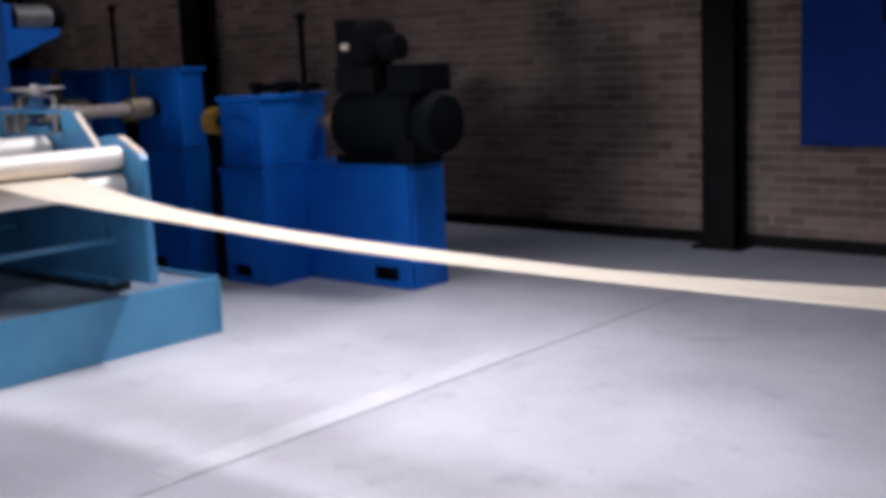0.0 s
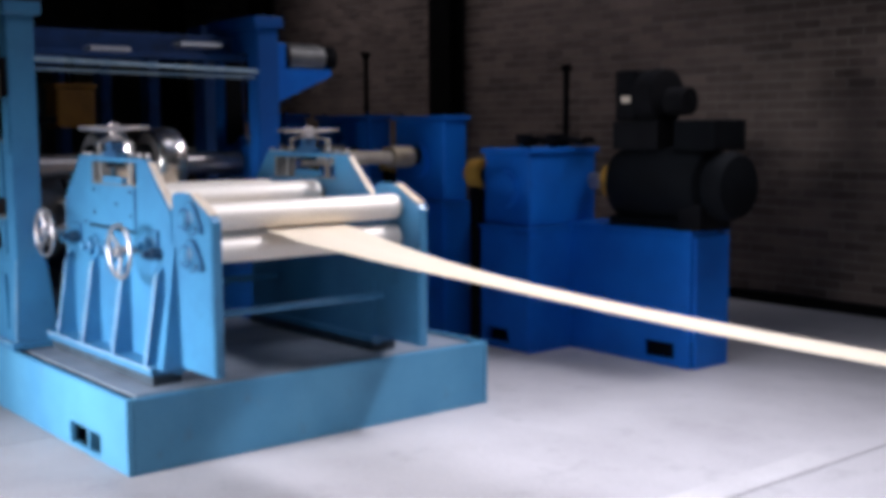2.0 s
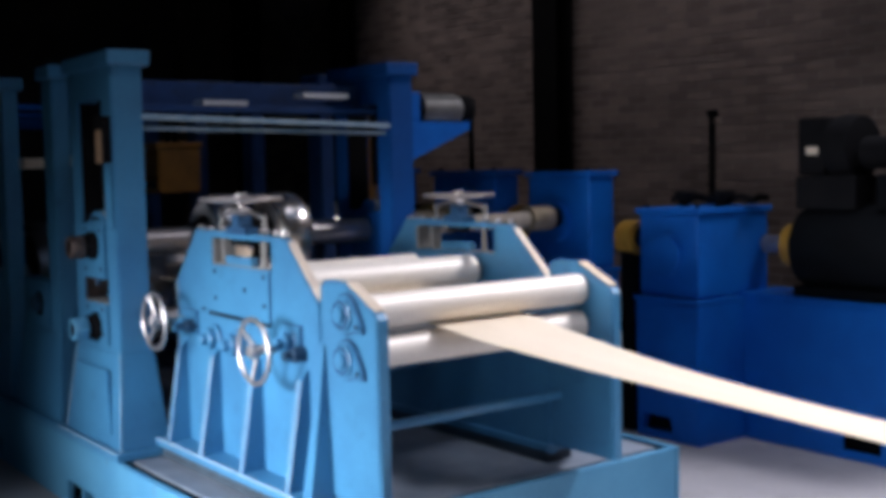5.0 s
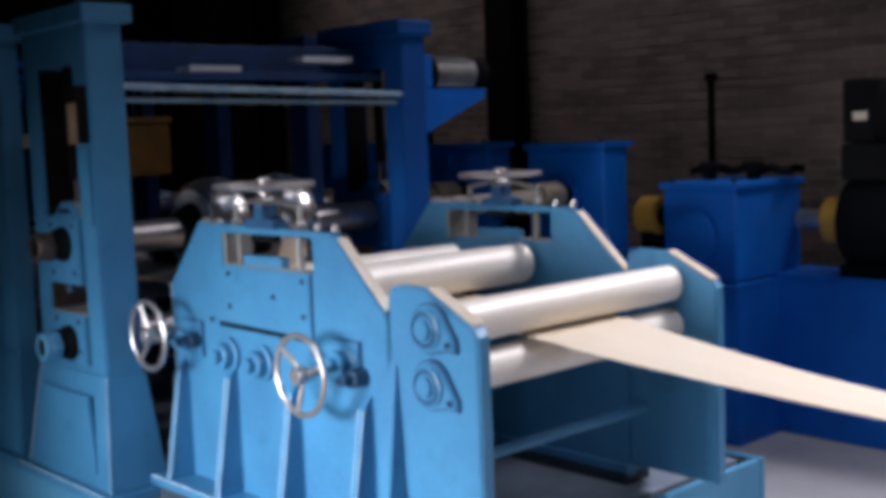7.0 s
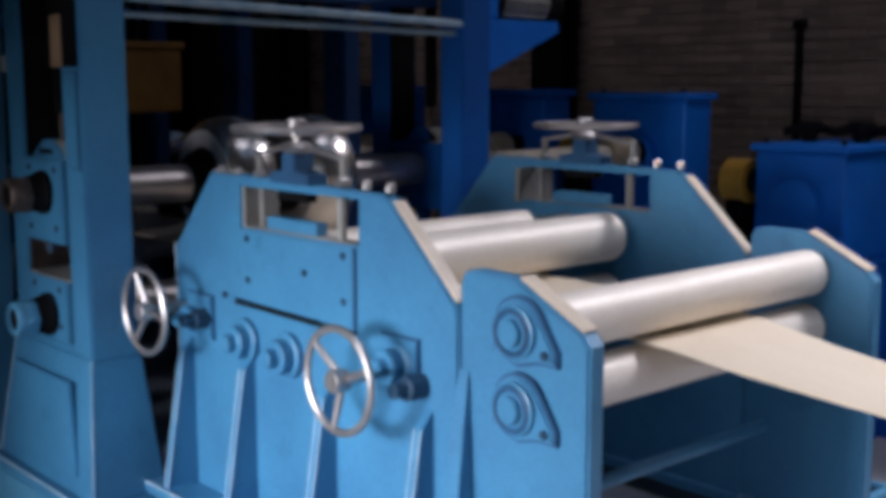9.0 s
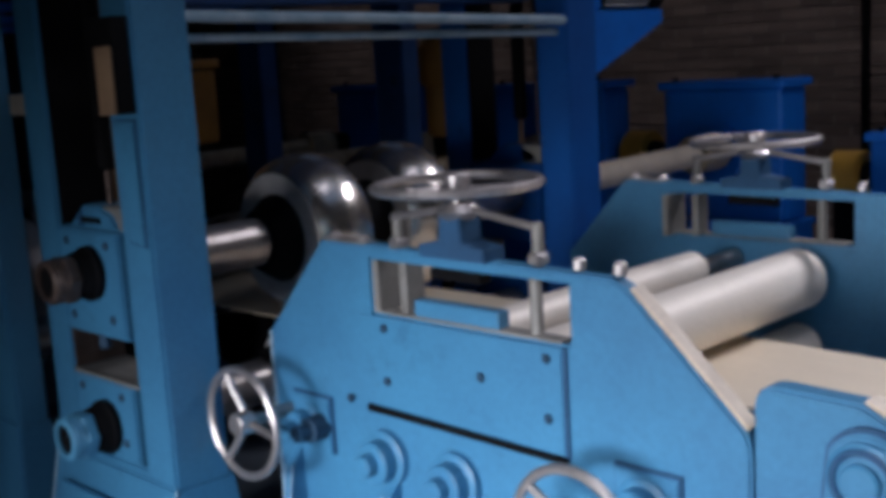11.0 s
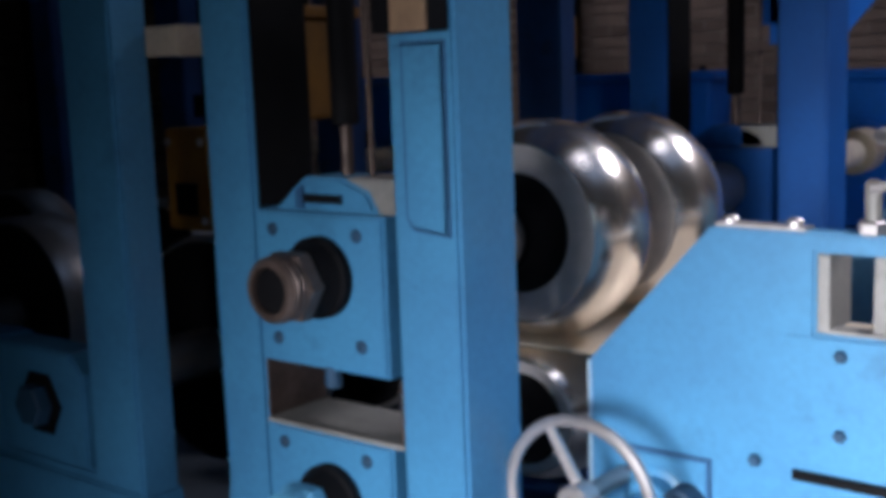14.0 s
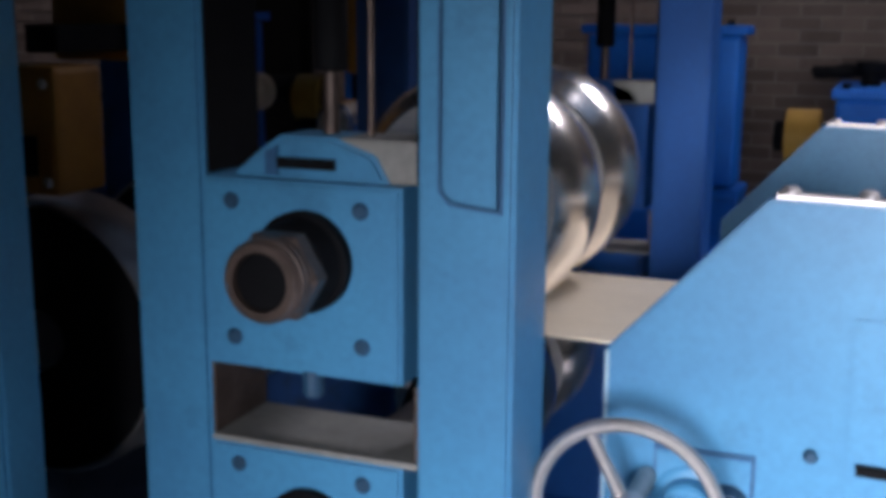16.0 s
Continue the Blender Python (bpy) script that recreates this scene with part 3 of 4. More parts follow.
def mill_stand(x0):
    """One forming stand: near and far housings with chocks, two roll shafts, rolls and the top beam. Local x 0 is the shaft."""
    m = thing("forming_mill_stand", "blue forming mill stand with polished steel rolls and bolted bearing chocks", "mill stand", (x0, 0, 0), "mill stands")
    ZT = 2.02
    for near in (True, False):
        f, s = (0.060, 1) if near else (1.625, -1)          # outer face, inward direction
        def span(a, b):
            return sorted((f + s * a, f + s * b))
        # Far housing gets its shade through the darker paint.
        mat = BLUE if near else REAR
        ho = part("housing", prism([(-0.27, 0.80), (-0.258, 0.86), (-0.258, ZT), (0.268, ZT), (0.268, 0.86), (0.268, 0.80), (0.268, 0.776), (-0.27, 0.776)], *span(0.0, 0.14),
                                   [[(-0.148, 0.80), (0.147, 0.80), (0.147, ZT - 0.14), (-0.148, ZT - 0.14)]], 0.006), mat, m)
        # pedestal, wider at the foot
        bm = bmesh.new()
        lo = [(-0.40, f - s * 0.03), (0.30, f - s * 0.03), (0.30, f + s * 0.20), (-0.40, f + s * 0.20)]
        hi = [(-0.275, f - s * 0.004), (0.272, f - s * 0.004), (0.272, f + s * 0.15), (-0.275, f + s * 0.15)]
        vl, vh = [bm.verts.new((x, y, 0.36)) for x, y in lo], [bm.verts.new((x, y, 0.778)) for x, y in hi]
        bm.faces.new(vl), bm.faces.new(vh)
        for k in range(4):
            bm.faces.new((vl[k], vl[(k + 1) % 4], vh[(k + 1) % 4], vh[k]))
        bmesh.ops.recalc_face_normals(bm, faces=bm.faces[:])
        bmesh.ops.bevel(bm, geom=bm.edges[:], offset=0.006, segments=2, affect="EDGES")
        part("pedestal", bm, mat, ho)
        for xa, xb in ((-0.398, -0.273), (0.298, 0.270)):
            part("worn_edge", rod((xa, f - s * 0.030, 0.362), (xb, f - s * 0.004, 0.776), 0.0026, 6), PALE, ho)
        part("worn_edge", rod((-0.427, f - s * 0.058, 0.3605), (0.327, f - s * 0.058, 0.3605), 0.004, 6), PALE, ho)
        part("pedestal_recess", prism([(-0.31, 0.42), (0.20, 0.42), (0.17, 0.70), (-0.22, 0.70)], *span(-0.034, -0.020), (), 0.003), mat, ho)
        part("foot", box(-0.43, 0.33, *span(-0.06, 0.22), 0.326, 0.362, 0.004), mat, ho)
        # cover plate on the post
        part("post_cover", prism([(0.178, 1.34), (0.190, 1.325), (0.250, 1.318), (0.250, 1.585), (0.178, 1.585)], *span(-0.006, 0.002), (), 0.003), mat, ho)
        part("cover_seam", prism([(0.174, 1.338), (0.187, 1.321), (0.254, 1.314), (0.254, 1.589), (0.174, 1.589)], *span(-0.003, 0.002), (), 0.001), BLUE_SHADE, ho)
        # chocks: front plate, bore, nut
        for zlo, zhi, zc in ((1.092, 1.337, 1.240), (0.802, 0.986, 0.876)):
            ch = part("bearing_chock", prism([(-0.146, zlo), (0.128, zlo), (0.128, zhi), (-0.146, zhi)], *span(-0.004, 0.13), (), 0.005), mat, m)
            for x, z in ((-0.105, zhi - 0.028), (0.075, zhi - 0.030), (0.076, zlo + 0.045), (-0.105, zlo + 0.04)):
                # Dark discs in place of the shade in sunk bolt holes.
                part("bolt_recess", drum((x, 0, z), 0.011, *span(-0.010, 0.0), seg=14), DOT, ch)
            part("bearing_cover", lathe([(0.064, f - s * 0.003), (0.064, f - s * 0.020), (0.058, f - s * 0.024), (0.050, f - s * 0.055)], (0.0, 0, zc), "y", 36), BLACK, ch, smooth=True)
            part("shaft_nut", hexnut((0.0, 0, zc - 0.004), 0.058, *span(-0.088, -0.054)), RUSTY if zc > 1 else BLUE_BASE, ch)
            part("shaft_ring", lathe([(0.051, f - s * 0.087), (0.051, f - s * 0.093), (0.048, f - s * 0.095), (0.051, f - s * 0.098), (0.051, f - s * 0.104), (0.048, f - s * 0.106), (0.050, f - s * 0.112), (0.045, f - s * 0.118), (0.036, f - s * 0.118), (0.036, f - s * 0.100)], (0.0, 0, zc - 0.004), "y", 36), RUSTY if zc > 1 else BLUE_BASE, ch, smooth=True)
            # Black disc stands for the shade in the hollow shaft end.
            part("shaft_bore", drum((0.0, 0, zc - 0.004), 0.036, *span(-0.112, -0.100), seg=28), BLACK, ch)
        part("chock_pin", drum((0.0, sum(span(0.0, 0.02)) / 2, 0), 0.014, 1.06, 1.10, "z", 12), DOT, ho)
        # lifting cap and screw-down on the upper chock
        cap = part("chock_cap", prism([(-0.115, 1.338), (0.105, 1.338), (0.085, 1.372), (0.03, 1.392), (-0.045, 1.392), (-0.075, 1.372)], *span(0.012, 0.10), (), 0.006), mat, m)
        # Slot and notch are dark bars painting the shade of a recess.
        part("cap_slot", prism([(-0.045, 1.352), (0.035, 1.352), (0.035, 1.366), (-0.045, 1.366)], *span(0.005, 0.014), (), 0.002), BLACK, cap)
        part("cap_notch", prism([(-0.062, 1.343), (-0.045, 1.343), (-0.045, 1.380), (-0.062, 1.372)], *span(0.006, 0.014), (), 0.001), BLUE_SHADE, cap)
        part("cap_block", box(0.035, 0.142, *span(0.02, 0.10), 1.338, 1.392, 0.004), GREY, cap, "bare grey steel block")
        part("screw_down", drum((0.005, f + s * 0.06, 0), 0.010, 1.388, 1.475, "z", 20), RUSTY, m, "brown screw-down spindle", True)
        part("screw_sleeve", drum((0.005, f + s * 0.06, 0), 0.022, 1.47, ZT - 0.12, "z", 20), BLACK, m)
        part("guide_rod", drum((0.065, f + s * 0.05, 0), 0.0045, 1.388, ZT - 0.12, "z", 12), RUSTY, m)
        part("hole_sill", box(-0.148, 0.147, *span(0.0, 0.139), 0.984, 0.992, 0.002), GREY, m)
        for x, a in ((-0.148, 0.005), (0.147, -0.005)):
            # Black plate added on each cheek so the window's inside reads as shade.
            part("slide_liner", box(*sorted((x, x + a)), *span(0.010, 0.132), 1.340, ZT - 0.145, 0.001), BLACK, m, "black plate added to shade the cheek of the housing window")
            part("window_reveal", box(*sorted((x, x + a)), *span(0.004, 0.136), 0.993, 1.091, 0.001), RUSTY, m, "worn brown metal cheek of the opening")
        part("head_cap", box(-0.285, 0.295, *span(-0.02, 0.17), ZT - 0.005, ZT + 0.06, 0.008), mat, m)
    # control box on the near post
    cb = part("switch_box", box(0.155, 0.262, 0.018, 0.060, 1.60, 1.80, 0.004), BLACK, m, "black switch box with a tan face")
    part("face_plate", box(0.195, 0.258, 0.012, 0.0185, 1.60, 1.74, 0.003), TAN, cb)
    # top beams and bars across
    part("top_beam", box(-0.20, -0.02, 0.19, 1.50, 1.86, 1.98, 0.006), SHADED_BLUE, m, "deep blue top beam, painted darker for shade")
    # Pale colour paints the glint on these two bars.
    part("cross_bar", rod((0.252, 0.19, 1.798), (0.252, 1.50, 1.765), 0.013, 16), PALE, m, "blue bar between the posts, coloured pale for its glint")
    part("cross_bar", rod((0.225, 0.19, 1.752), (0.225, 1.50, 1.732), 0.010, 16), PALE, m, "blue bar between the posts, coloured pale for its glint")
    part("bright_plate", box(0.02, 0.12, 0.55, 0.78, 1.862, 1.885, 0.003), WHITE, m, "shiny plate, its gleam painted white")
    part("bright_plate", box(0.02, 0.12, 1.08, 1.34, 1.905, 1.93, 0.003), WHITE, m, "shiny plate, its gleam painted white")
    part("plate_rail", box(0.02, 0.12, 0.19, 1.50, 1.83, 1.86, 0.003), SHADED_BLUE, m)
    # roll shafts and rolls
    part("roll_shaft", drum((0, 0, 1.240), 0.062, 0.19, 1.50, seg=36), STEEL, m, smooth=True)
    part("roll_shaft", drum((0, 0, 0.876), 0.058, 0.19, 1.50, seg=36), STEEL, m, smooth=True)
    def disc(y, w, z, R, hub):
        prof = [(hub, y + 0.012), (hub + 0.004, y), (R * 0.80, y), (R * 0.90, y + w * 0.12), (R * 0.97, y + w * 0.34), (R, y + w * 0.6), (R * 0.985, y + w * 0.85), (R * 0.95, y + w), (hub, y + w)]
        roll = part("forming_roll", lathe(prof, (0, 0, z), "y", 64), CHROME, m, "mirror-polished forming roll", True)
        # Thin pale ring laid on the face to paint its reflection.
        part("face_ring", lathe([(hub + 0.010, y - 0.0015), (R * 0.785, y - 0.0015), (R * 0.795, y + 0.002), (hub + 0.006, y + 0.002)], (0, 0, z), "y", 64), FACE_SHEEN, roll, "pale steel ring painting the sheen of the roll face")
    disc(0.585, 0.155, 1.240, 0.213, 0.118)
    disc(0.905, 0.155, 1.240, 0.213, 0.118)
    part("roll_hub", lathe([(0.075, 0.52), (0.116, 0.585), (0.116, 1.06), (0.075, 1.10)], (0, 0, 1.240), "y", 40), BLACK, m, smooth=True)
    disc(0.585, 0.16, 0.876, 0.142, 0.09)
    disc(0.865, 0.16, 0.876, 0.142, 0.09)
    part("roll_hub", lathe([(0.07, 0.50), (0.092, 0.585), (0.092, 1.035), (0.07, 1.10)], (0, 0, 0.876), "y", 40), BLACK, m, smooth=True)
    return m


def guide_stand(x0):
    """A stand of the passes after the first: one low shaft with a large guide roll, an open window above."""
    m = thing("guide_roll_stand", "dark blue guide roll stand with one large steel roll", "mill stand", (x0, 0, 0), "mill stands")
    ZT = 2.02
    for near in (True, False):
        f, s = (0.060, 1) if near else (1.625, -1)
        def span(a, b):
            return sorted((f + s * a, f + s * b))
        # Shade of the far side is put into this darker blue.
        mat = BLUE if near else SHADED_BLUE
        outline = [(-0.275, 0.776), (-0.258, 0.86), (-0.258, 1.035), (-0.148, 1.035), (-0.148, 0.80), (0.160, 0.80), (0.165, 1.05), (0.165, ZT), (0.312, ZT), (0.312, 0.776)]
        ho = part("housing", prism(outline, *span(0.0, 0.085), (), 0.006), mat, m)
        bm = bmesh.new()
        lo = [(-0.40, f - s * 0.03), (0.34, f - s * 0.03), (0.34, f + s * 0.13), (-0.40, f + s * 0.13)]
        hi = [(-0.278, f - s * 0.004), (0.316, f - s * 0.004), (0.316, f + s * 0.09), (-0.278, f + s * 0.09)]
        vl, vh = [bm.verts.new((x, y, 0.36)) for x, y in lo], [bm.verts.new((x, y, 0.778)) for x, y in hi]
        bm.faces.new(vl), bm.faces.new(vh)
        for k in range(4):
            bm.faces.new((vl[k], vl[(k + 1) % 4], vh[(k + 1) % 4], vh[k]))
        bmesh.ops.recalc_face_normals(bm, faces=bm.faces[:])
        bmesh.ops.bevel(bm, geom=bm.edges[:], offset=0.006, segments=2, affect="EDGES")
        part("pedestal", bm, mat, ho)
        part("foot", box(-0.43, 0.37, *span(-0.06, 0.22), 0.326, 0.362, 0.004), mat, ho)
        ch = part("bearing_chock", prism([(-0.146, 0.802), (0.145, 0.802), (0.145, 0.99), (0.105, 1.028), (-0.146, 1.028)], *span(-0.004, 0.08), (), 0.005), mat, m)
        # Black hexagon paints the shade of the sunk nut.
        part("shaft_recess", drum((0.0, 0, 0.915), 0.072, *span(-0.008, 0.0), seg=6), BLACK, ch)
        part("shaft_end", drum((0.0, 0, 0.915), 0.045, *span(-0.04, -0.006), seg=6), DOT, ch)
        if near:
            part("post_strap", box(0.30, 0.40, *span(0.08, 0.20), 1.595, 1.648, 0.004), CREAM, ho, "cream enamelled bracket")
        part("head_cap", box(0.14, 0.34, *span(-0.02, 0.11), ZT - 0.005, ZT + 0.06, 0.008), mat, m)
    part("cross_bar", drum((0.24, 0, 1.93), 0.016, 0.14, 1.545, seg=16), BLUE_DEEP, m)
    part("roll_shaft", drum((0, 0, 0.93), 0.055, 0.14, 1.545, seg=36), STEEL, m, smooth=True)
    for y in (0.50, 0.98):
        R = 0.27
        prof = [(0.06, y + 0.02), (0.10, y), (R * 0.72, y + 0.01), (R * 0.80, y - 0.006), (R * 0.97, y - 0.006), (R, y + 0.01), (R, y + 0.13), (R * 0.97, y + 0.145), (0.06, y + 0.13)]
        part("guide_roll", lathe(prof, (0, 0, 0.93), "y", 64), STEEL, m, "large ground steel guide roll", True)
        part("roll_cheek", lathe([(0.06, y - 0.002), (R * 0.945, y - 0.012), (R * 0.95, y - 0.004)], (0, 0, 0.93), "y", 48), BLACK, m, "dark cheek of the guide roll", True)
    return m


def mill():
    mill_stand(-1.698)
    first = guide_stand(-1.698 - PITCH)
    for k in range(2, 6):
        copy_thing(first, pose(-1.698 - PITCH * k, 0, 0))
    # gear motor on a bracket behind the first stand
    g = thing("screw_down_gearmotor", "grey geared motor with a dark cap on a blue bracket", "gear motor", (-1.55, 1.625, 1.81))
    part("bracket", prism([(-0.10, -0.17), (0.0, -0.17), (0.10, 0.0), (0.10, 0.02), (-0.10, 0.02)], 0.0, 0.02, (), 0.003), BLUE_DEEP, g)
    bm = bmesh.new()
    vs = [bm.verts.new(p) for p in ((-0.08, 0, -0.02), (0.10, 0, -0.02), (-0.08, 0, -0.22), (0.10, 0, -0.22), (-0.08, 0.38, -0.02), (0.10, 0.38, -0.02), (-0.08, 0.38, -0.06), (0.10, 0.38, -0.06))]
    for f in ((0, 1, 5, 4), (2, 6, 7, 3), (0, 4, 6, 2), (1, 3, 7, 5), (4, 5, 7, 6), (0, 2, 3, 1)):
        bm.faces.new([vs[i] for i in f])
    part("gusset", bm, BLUE_DEEP, g)
    part("motor_body", drum((0.01, 0, 0.05), 0.070, 0.11, 0.36, seg=32), GREY, g, smooth=True)
    part("motor_cap", drum((0.01, 0, 0.05), 0.074, 0.36, 0.44, seg=32), BLACK, g, smooth=True)
    part("motor_flange", drum((0.01, 0, 0.05), 0.082, 0.07, 0.11, seg=32), BLACK, g, smooth=True)
    part("gear_head", box(-0.07, 0.09, 0.0, 0.07, -0.02, 0.13, 0.01), BLUE_DEEP, g)
    for k in range(8):
        a = math.pi * 2 * k / 8
        part("fin", box(-0.003, 0.003, 0.12, 0.35, 0.066, 0.080, 0.0), GREY, g).matrix_basis = Matrix.Translation((0.01, 0, 0.05)) @ Matrix.Rotation(a, 4, "Y") 
    # ochre gear housing hung from the first guide stand's cross bar
    y = thing("ochre_gear_housing", "ochre yellow gear housing hanging from a blue cross bar", "gear housing", (-2.47, 0.78, 1.45))
    part("body", box(-0.11, 0.09, -0.12, 0.12, 0.0, 0.235, 0.012), YELLOW, y)
    part("lid", box(-0.12, 0.10, -0.13, 0.13, 0.237, 0.265, 0.006), YELLOW, y)
    part("hanger_plate", box(-0.08, 0.23, -0.05, 0.05, 0.495, 0.515, 0.004), BLACK, y)
    for x in (-0.05, 0.04):
        part("hanger_rod", drum((x, 0, 0), 0.012, 0.26, 0.50, "z", 12), BLACK, y)
    part("side_arm", box(0.0, 0.07, -0.32, -0.115, 0.02, 0.07, 0.004), BLACK, y)
    low = part("side_body", box(-0.05, 0.10, -0.37, -0.24, -0.225, 0.0, 0.012), YELLOW, y)
    part("inspection_cover", box(-0.01, 0.06, -0.378, -0.371, -0.19, -0.12, 0.003), BLACK, low)
    for x, z in ((-0.03, -0.03), (0.08, -0.03), (0.08, -0.20)):
        part("cover_bolt", hexnut((x, 0, z), 0.010, -0.380, -0.370), NICKEL, low)


# ---------------------------------------------------------------- drive row behind
def gearbox(x0, x1, y0, y1, zt, label):
    g = thing("drive_gearbox", label, "gearbox", ((x0 + x1) / 2, y0, 0), "drive gearboxes")
    w = (x1 - x0) / 2
    d = y1 - y0
    pocket = [(-w + 0.04, 0.04), (-w + 0.27, 0.04), (-w + 0.25, 0.13), (-w + 0.06, 0.13)]
    zp = zt * 0.598
    part("pedestal", prism([(-w, 0.0), (w, 0.0), (w, zp), (-w, zp)], 0, d, [pocket], 0.008), BLUE_DEEP, g)
    # Added black filling that makes the pocket look shaded inside.
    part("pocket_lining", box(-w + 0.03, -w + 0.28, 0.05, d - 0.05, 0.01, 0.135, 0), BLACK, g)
    part("body", box(-w * 0.93, w * 0.93, 0.02, d - 0.02, zt * 0.62 + 0.002, zt - 0.035, 0.015), BLUE_DEEP, g)
    part("lid", box(-w, w, 0.0, d, zt - 0.033, zt, 0.008), BLUE_DEEP, g)
    part("flange", box(-w * 1.02, w * 1.02, -0.012, d + 0.012, zt * 0.60, zt * 0.618, 0.004), BLUE_DEEP, g)
    part("shaft_cover", drum((0, 0, zt * 0.8), 0.12, -0.03, 0.02, seg=32), BLUE_DEEP, g)
    for sx in (-1, 1):
        part("lid_bolt", drum((sx * w * 0.8, 0.05, 0), 0.014, zt, zt + 0.02, "z", 6), BLACK, g)
    return g


def drive_row():
    # motor bed
    c = thing("motor_bed", "deep blue welded motor bed standing on the floor", "motor bed", (-0.33, 3.4, 0))
    pk = [[(0.18, 0.045), (0.40, 0.045), (0.40, 0.14), (0.18, 0.14)]]
    part("front_panel", prism([(-0.515, 0.0), (0.52, 0.0), (0.52, 0.80), (-0.515, 0.80)], 0.0, 0.02, pk, 0.005), BLUE_DEEP, c)
    part("body", box(-0.515, 0.515, 0.021, 0.345, 0.16, 0.795, 0.01), BLUE_DEEP, c)
    part("plinth", box(-0.50, 0.50, 0.06, 0.33, 0.0, 0.158, 0.004), BLACK, c)
    part("top_plate", box(-0.515, 0.53, -0.01, 0.36, 0.802, 0.822, 0.004), BLUE_DEEP, c)
    part("end_rib", box(0.516, 0.54, 0.03, 0.34, 0.0, 0.79, 0.004), BLUE_DEEP, c)
    # main motor
    m = thing("drive_motor", "large dark drive motor with a blower on top", "electric motor", (-0.26, 3.58, 0.822))
    part("frame", lathe([(0.17, -0.22), (0.215, -0.20), (0.232, -0.13), (0.232, 0.42), (0.215, 0.47), (0.15, 0.50)], (0, 0, 0.262), "x", 44), MOTOR, m, smooth=True)
    part("end_bell", lathe([(0.08, 0.495), (0.19, 0.51), (0.205, 0.59), (0.18, 0.65), (0.05, 0.67)], (0, 0, 0.262), "x", 40), MOTOR, m, smooth=True)
    part("terminal_box", box(0.28, 0.58, -0.15, 0.15, 0.47, 0.65, 0.012), MOTOR, m)
    part("foot", box(-0.20, 0.40, -0.17, -0.08, 0.0, 0.06, 0.005), MOTOR, m)
    part("bearing_pedestal", box(0.36, 0.52, -0.19, 0.10, 0.0, 0.16, 0.01), BLACK, m)
    part("foot", box(-0.20, 0.40, 0.08, 0.16, 0.0, 0.06, 0.005), MOTOR, m)
    bl = part("blower", box(-0.20, 0.16, -0.15, 0.17, 0.47, 0.645, 0.01), BLACK, m)
    part("blower_case", box(-0.21, -0.04, -0.12, 0.13, 0.647, 0.955, 0.02), BLACK, bl)
    part("blower_scroll", lathe([(0.10, -0.04), (0.165, -0.03), (0.175, 0.03), (0.165, 0.11), (0.09, 0.13)], (0, 0, 0.79), "x", 40), BLACK, bl, smooth=True)
    part("blower_motor", drum((0, 0.0, 0.76), 0.085, 0.13, 0.28, "x", 28), BLACK, bl, smooth=True)
    part("name_plate", box(-0.15, -0.08, -0.128, -0.119, 0.757, 0.797, 0.001), CREAM, bl)
    part("coupling_guard", drum((0, 0, 0.262), 0.115, -0.34, -0.225, "x", 28), OCHRE, m, "ochre coupling guard", True)
    part("shaft", drum((0, 0, 0.262), 0.05, -0.51, -0.22, "x", 20), STEEL, m)
    # gearboxes in line
    gearbox(-1.24, -0.78, 3.02, 3.66, 1.30, "deep blue gearbox on a tall pedestal beside the motor bed")
    gearbox(-2.12, -1.53, 2.95, 3.19, 1.515, "narrow deep blue gearbox in the drive row")
    gearbox(-3.12, -2.40, 2.95, 3.19, 1.53, "narrow deep blue gearbox in the drive row")
    gearbox(-4.30, -3.55, 2.95, 3.19, 1.55, "narrow deep blue gearbox in the drive row")
    for x0, y0, z0 in ((-1.33, 3.10, 1.125), (-2.31, 3.10, 1.20), (-3.30, 3.10, 1.20)):
        k = thing("shaft_coupling", "ochre and black coupling between two gearboxes", "coupling", (x0, y0, z0), "couplings")
        part("sleeve", drum((0, 0, 0), 0.10, -0.06, 0.06, "x", 28), OCHRE, k, smooth=True)
        part("shaft", drum((0, 0, 0), 0.055, -0.10, 0.10, "x", 20), BLACK, k, smooth=True)
        part("pedestal", box(-0.045, 0.045, -0.06, 0.10, -z0, -0.06, 0.006), BLACK, k)
    for x, y, z in ((-1.12, 3.30, 1.30), (-0.90, 3.36, 1.30), (-1.00, 3.52, 1.30)):
        k = thing("breather_cap", "dark breather cap on the gearbox lid", "breather", (x, y, z), "breathers")
        part("neck", drum((0, 0, 0), 0.035, 0, 0.05, "z", 18), BLACK, k)
        part("cap", drum((0, 0, 0), 0.055, 0.05, 0.09, "z", 20), BLACK, k)
    # thin standpipes behind the row
    for x, y, z1 in ((-1.90, 4.48, 1.86), (-4.60, 4.50, 2.10)):
        r = thing("standpipe", "thin dark standpipe with a capped top behind the gearboxes", "pipe", (x, y, 0), "standpipes")
        part("pipe", drum((0, 0, 0), 0.024, 0.02, z1, "z", 14), BLACK, r)
        part("floor_flange", drum((0, 0, 0), 0.07, 0.0, 0.03, "z", 18), BLACK, r)
        part("cap", drum((0, 0, 0), 0.042, z1, z1 + 0.05, "z", 14), BLACK, r)
    # dark hoses lying over the gearbox lid
    for dy, ph in ((0.0, 0.3), (0.055, 1.7), (0.11, 3.1)):
        h = bpy.data.curves.new("hose", "CURVE")
        h.dimensions, h.bevel_depth, h.bevel_resolution = "3D", 0.021, 3
        sp = h.splines.new("NURBS")
        sp.points.add(13)
        for k, p in enumerate(sp.points):
            x = -1.33 + 0.60 * k / 13
            off = max(0.0, abs(x + 1.02) - 0.24)
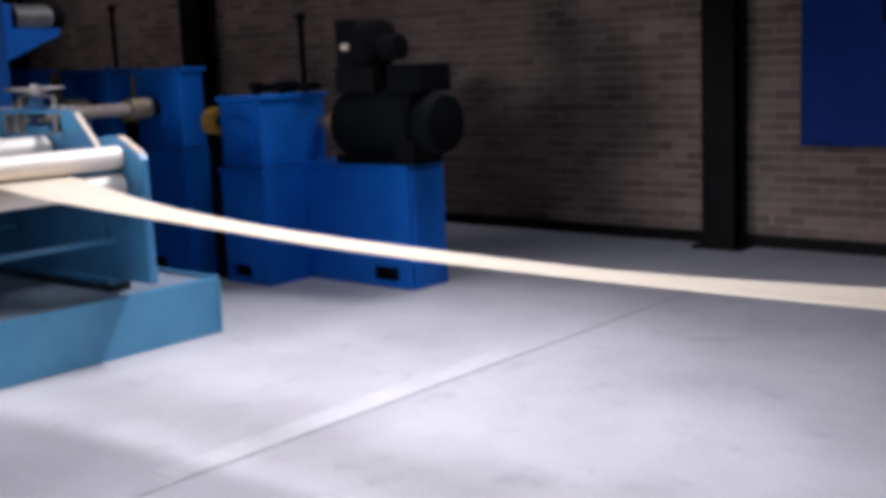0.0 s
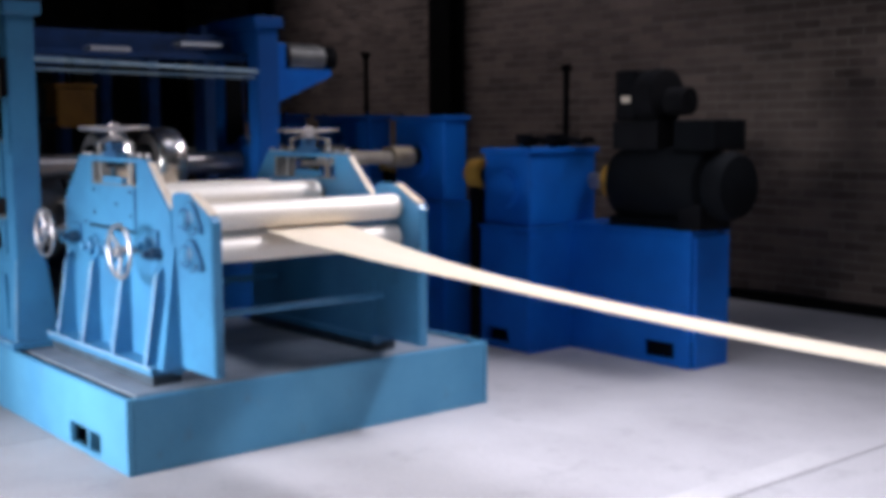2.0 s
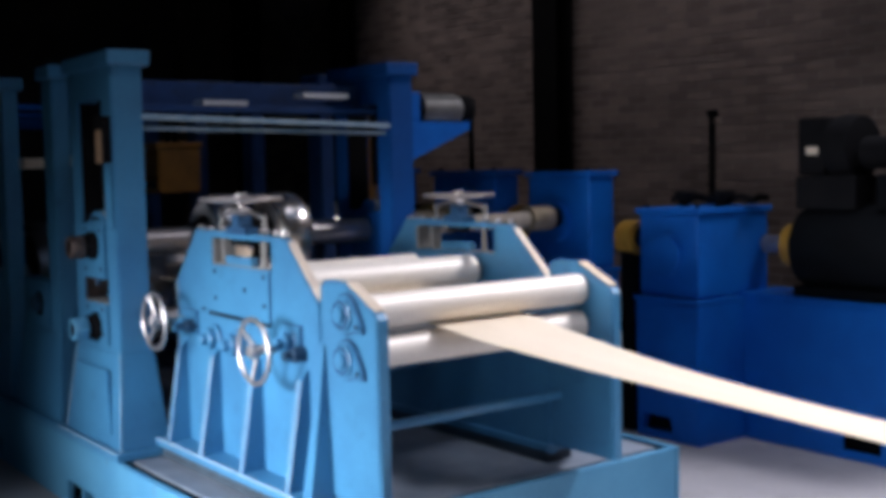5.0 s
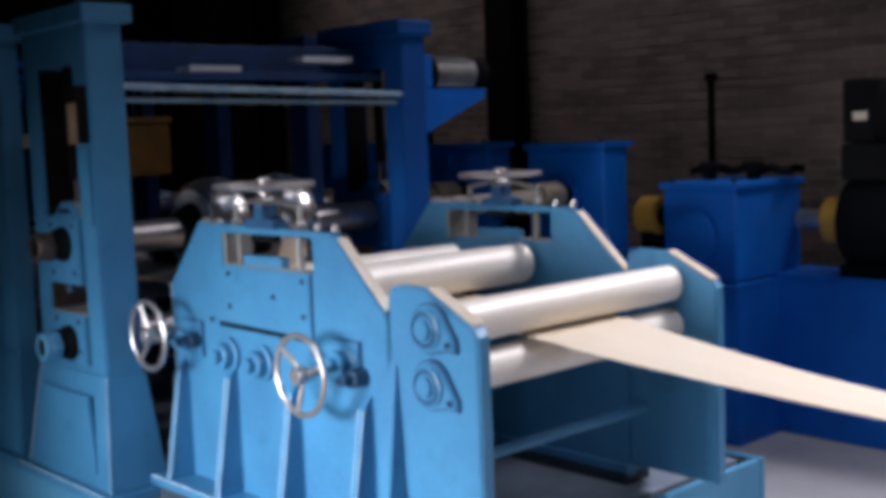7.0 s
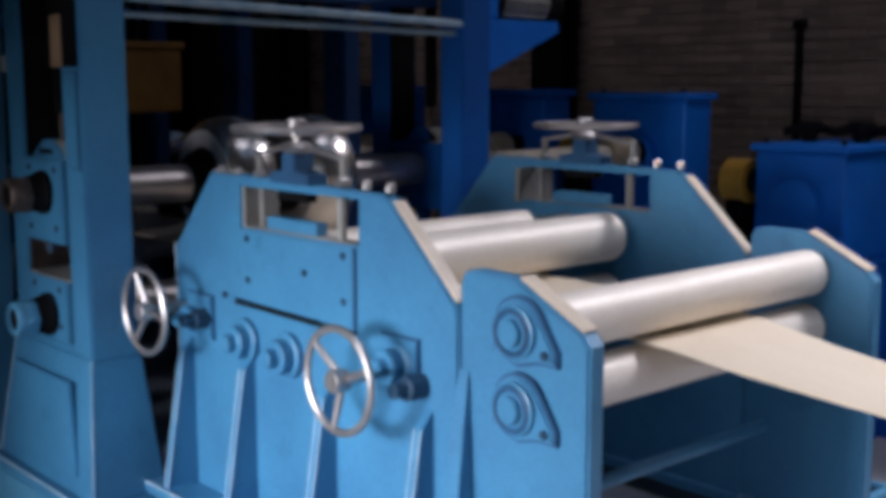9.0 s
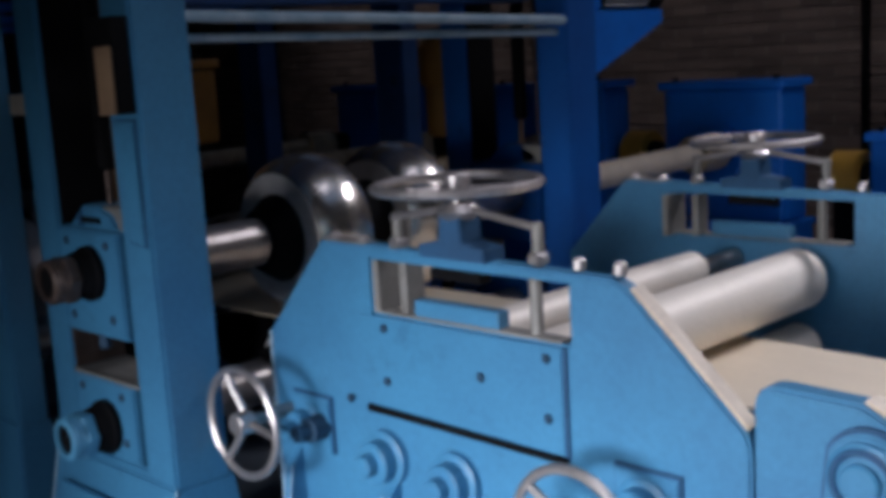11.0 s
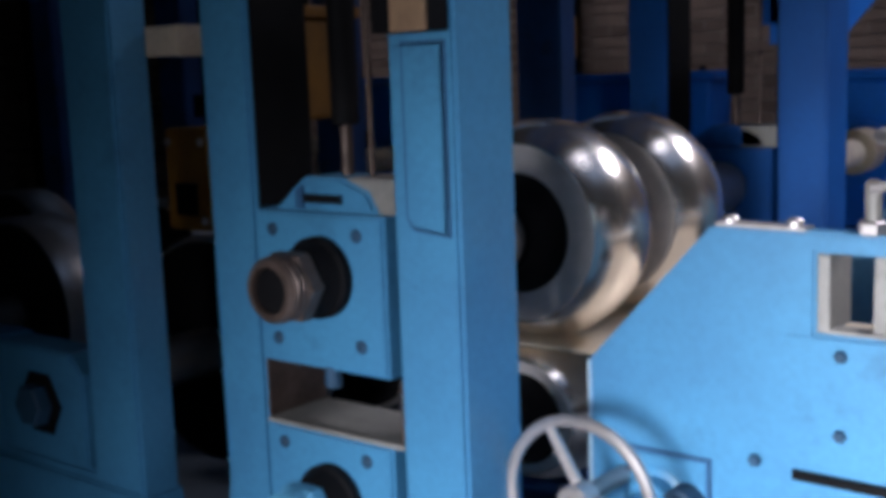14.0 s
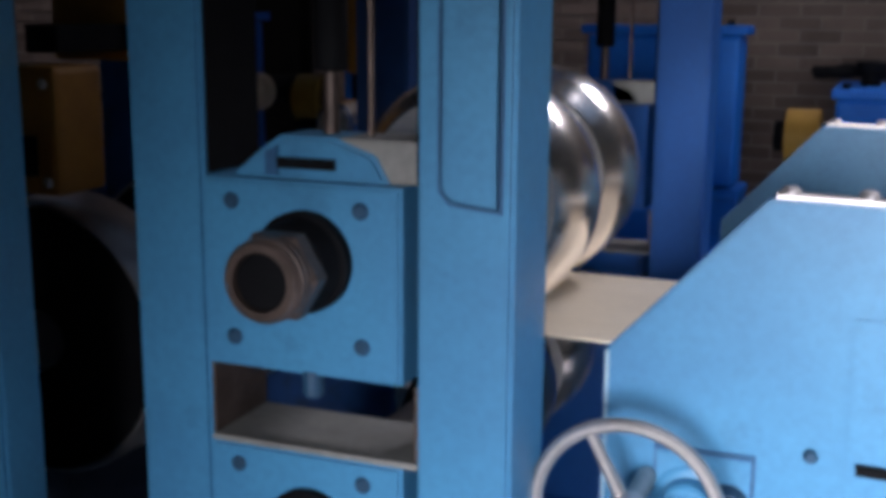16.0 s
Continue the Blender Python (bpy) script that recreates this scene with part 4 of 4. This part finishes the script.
            p.co = (x, 3.44 + dy + 0.02 * math.sin(3.1 * k + ph), 1.330 - 3.2 * off * off + 0.015 * (1 + math.sin(1.9 * k + ph)), 1)
        sp.use_endpoint_u = True
        tmp = new("hose", h)
        me = bpy.data.meshes.new_from_object(tmp)
        bpy.data.objects.remove(tmp)
        bpy.data.curves.remove(h)
        me.materials.clear()
        me.materials.append(BLACK)
        tagged(new("hydraulic_hose", me), "black rubber hose lying across the gearbox lid", "hose", "hydraulic hoses")
    # ochre lubricator behind the stands
    o = thing("oil_lubricator", "brownish ochre lubricator bottle on a dark post", "lubricator", (-2.60, 2.12, 0))
    part("post", box(-0.03, 0.03, -0.03, 0.03, 0.0, 1.36, 0.004), BLACK, o)
    part("bottle", lathe([(0.045, 1.36), (0.062, 1.375), (0.062, 1.56), (0.075, 1.575), (0.085, 1.60), (0.085, 1.72), (0.06, 1.75)], (0, 0, 0), "z", 28), YELLOW, o, smooth=True)
    part("cap", drum((0, 0, 0), 0.05, 1.75, 1.79, "z", 24), BLACK, o)
    # universal joint shafts from the stands to the gearboxes
    for k in range(4):
        u = thing("cardan_shaft", "brass-coloured universal joint shaft behind the mill stand", "drive shaft", (-1.698 - PITCH * k, 1.75, 1.240), "cardan shafts")
        d = (-0.10, 1.28, 0.0)
        part("tube", rod((0, 0.16, 0), (d[0] * 0.75, d[1] * 0.75, 0), 0.045, 20), CREAM if k == 0 else BRASS, u, smooth=True)
        part("near_joint", lathe([(0.045, -0.02), (0.060, -0.005), (0.066, 0.05), (0.060, 0.11), (0.048, 0.16)], (0, 0, 0), "y", 28), CHROME, u, "polished universal joint", True)
        part("far_joint", rod((d[0] * 0.72, d[1] * 0.72, 0), (d[0] * 0.86, d[1] * 0.86, 0), 0.075, 20), BRASS, u, smooth=True)
        part("far_yoke", rod((d[0] * 0.86, d[1] * 0.86, 0), (d[0] * 1.04, d[1] * 1.08, 0), 0.055, 20), BLACK, u, smooth=True)


def wall_cabinet():
    c = thing("wall_cabinet", "navy blue electrical cabinet fixed to the brick wall", "cabinet", (2.42, 5.93, 0.80))
    part("case", box(-0.50, 0.75, -0.42, 0.0, 0.0, 1.9, 0.01), NAVY, c)
    d = part("door", box(-0.47, 0.12, -0.445, -0.421, 0.03, 1.87, 0.006), NAVY, c)
    part("handle", box(0.06, 0.09, -0.47, -0.446, 0.8, 0.95, 0.004), BLACK, d)
    part("door", box(0.13, 0.72, -0.445, -0.421, 0.03, 1.87, 0.006), NAVY, c)


def brick_wall():
    wall = link("wall_north", box(-14, 11, 5.949, 6.3, 0, 6.2, 0), MORTAR)
    tagged(wall, "brown brick hall wall with weathered courses", "wall", kind="structure")
    tagged(link("baseboard", box(-14, 11, 5.90, 5.9475, 0.0, 0.09, 0.004), COLUMN), "dark skirting at the foot of the brick wall", "skirting", kind="structure")
    L, H, D = 0.24, 0.065, 0.05
    def shape(dx=0.0, dz=0.0):
        bm = box(0, L - 0.008, -0.012, D, 0, H, 0)
        return bm
    bm = shape()
    me = bpy.data.meshes.new("brick")
    bm.to_mesh(me)
    bm.free()
    me.materials.append(BRICK)
    rng = random.Random(7)
    verts, faces = [], []
    singles = 0
    for r in range(46):
        z = 0.095 + r * 0.077
        for k in range(76):
            x = -12.5 + k * L + (L / 2 if r % 2 else 0)
            if x > 5.2:
                continue
            y = 5.958 + rng.uniform(-0.0012, 0.0012)
            if -0.4 < x < 3.4 and z < 1.55:
                if singles < 300:
                    ob = new("brick", me)
                    ob.location = (x, y, z)
                    ob.rotation_euler = (rng.uniform(-0.01, 0.01), rng.uniform(-0.006, 0.006), rng.uniform(-0.01, 0.01))
                    ob.parent = wall
                    singles += 1
                    continue
            n = len(verts)
            dz = rng.uniform(-0.003, 0.003)
            for px in (0, L - 0.008 - rng.uniform(0, 0.006)):
                for py in (-0.012, D):
                    for pz in (0, H):
                        verts.append((x + px, y + py, z + pz + dz))
            faces += [tuple(n + i for i in f) for f in ((0, 1, 3, 2), (4, 6, 7, 5), (0, 4, 5, 1), (2, 3, 7, 6), (1, 5, 7, 3), (0, 2, 6, 4))]
    me2 = bpy.data.meshes.new("bricks")
    me2.from_pydata(verts, [], faces)
    me2.materials.append(BRICK_FAR)
    ob = new("bricks", me2)
    ob.parent = wall
    tagged(ob, kind="stuff")


hall()
wall_columns()
mill_base()
entry_stand()
handwheels()
steel_strip()
mill()
drive_row()
wall_cabinet()
brick_wall()
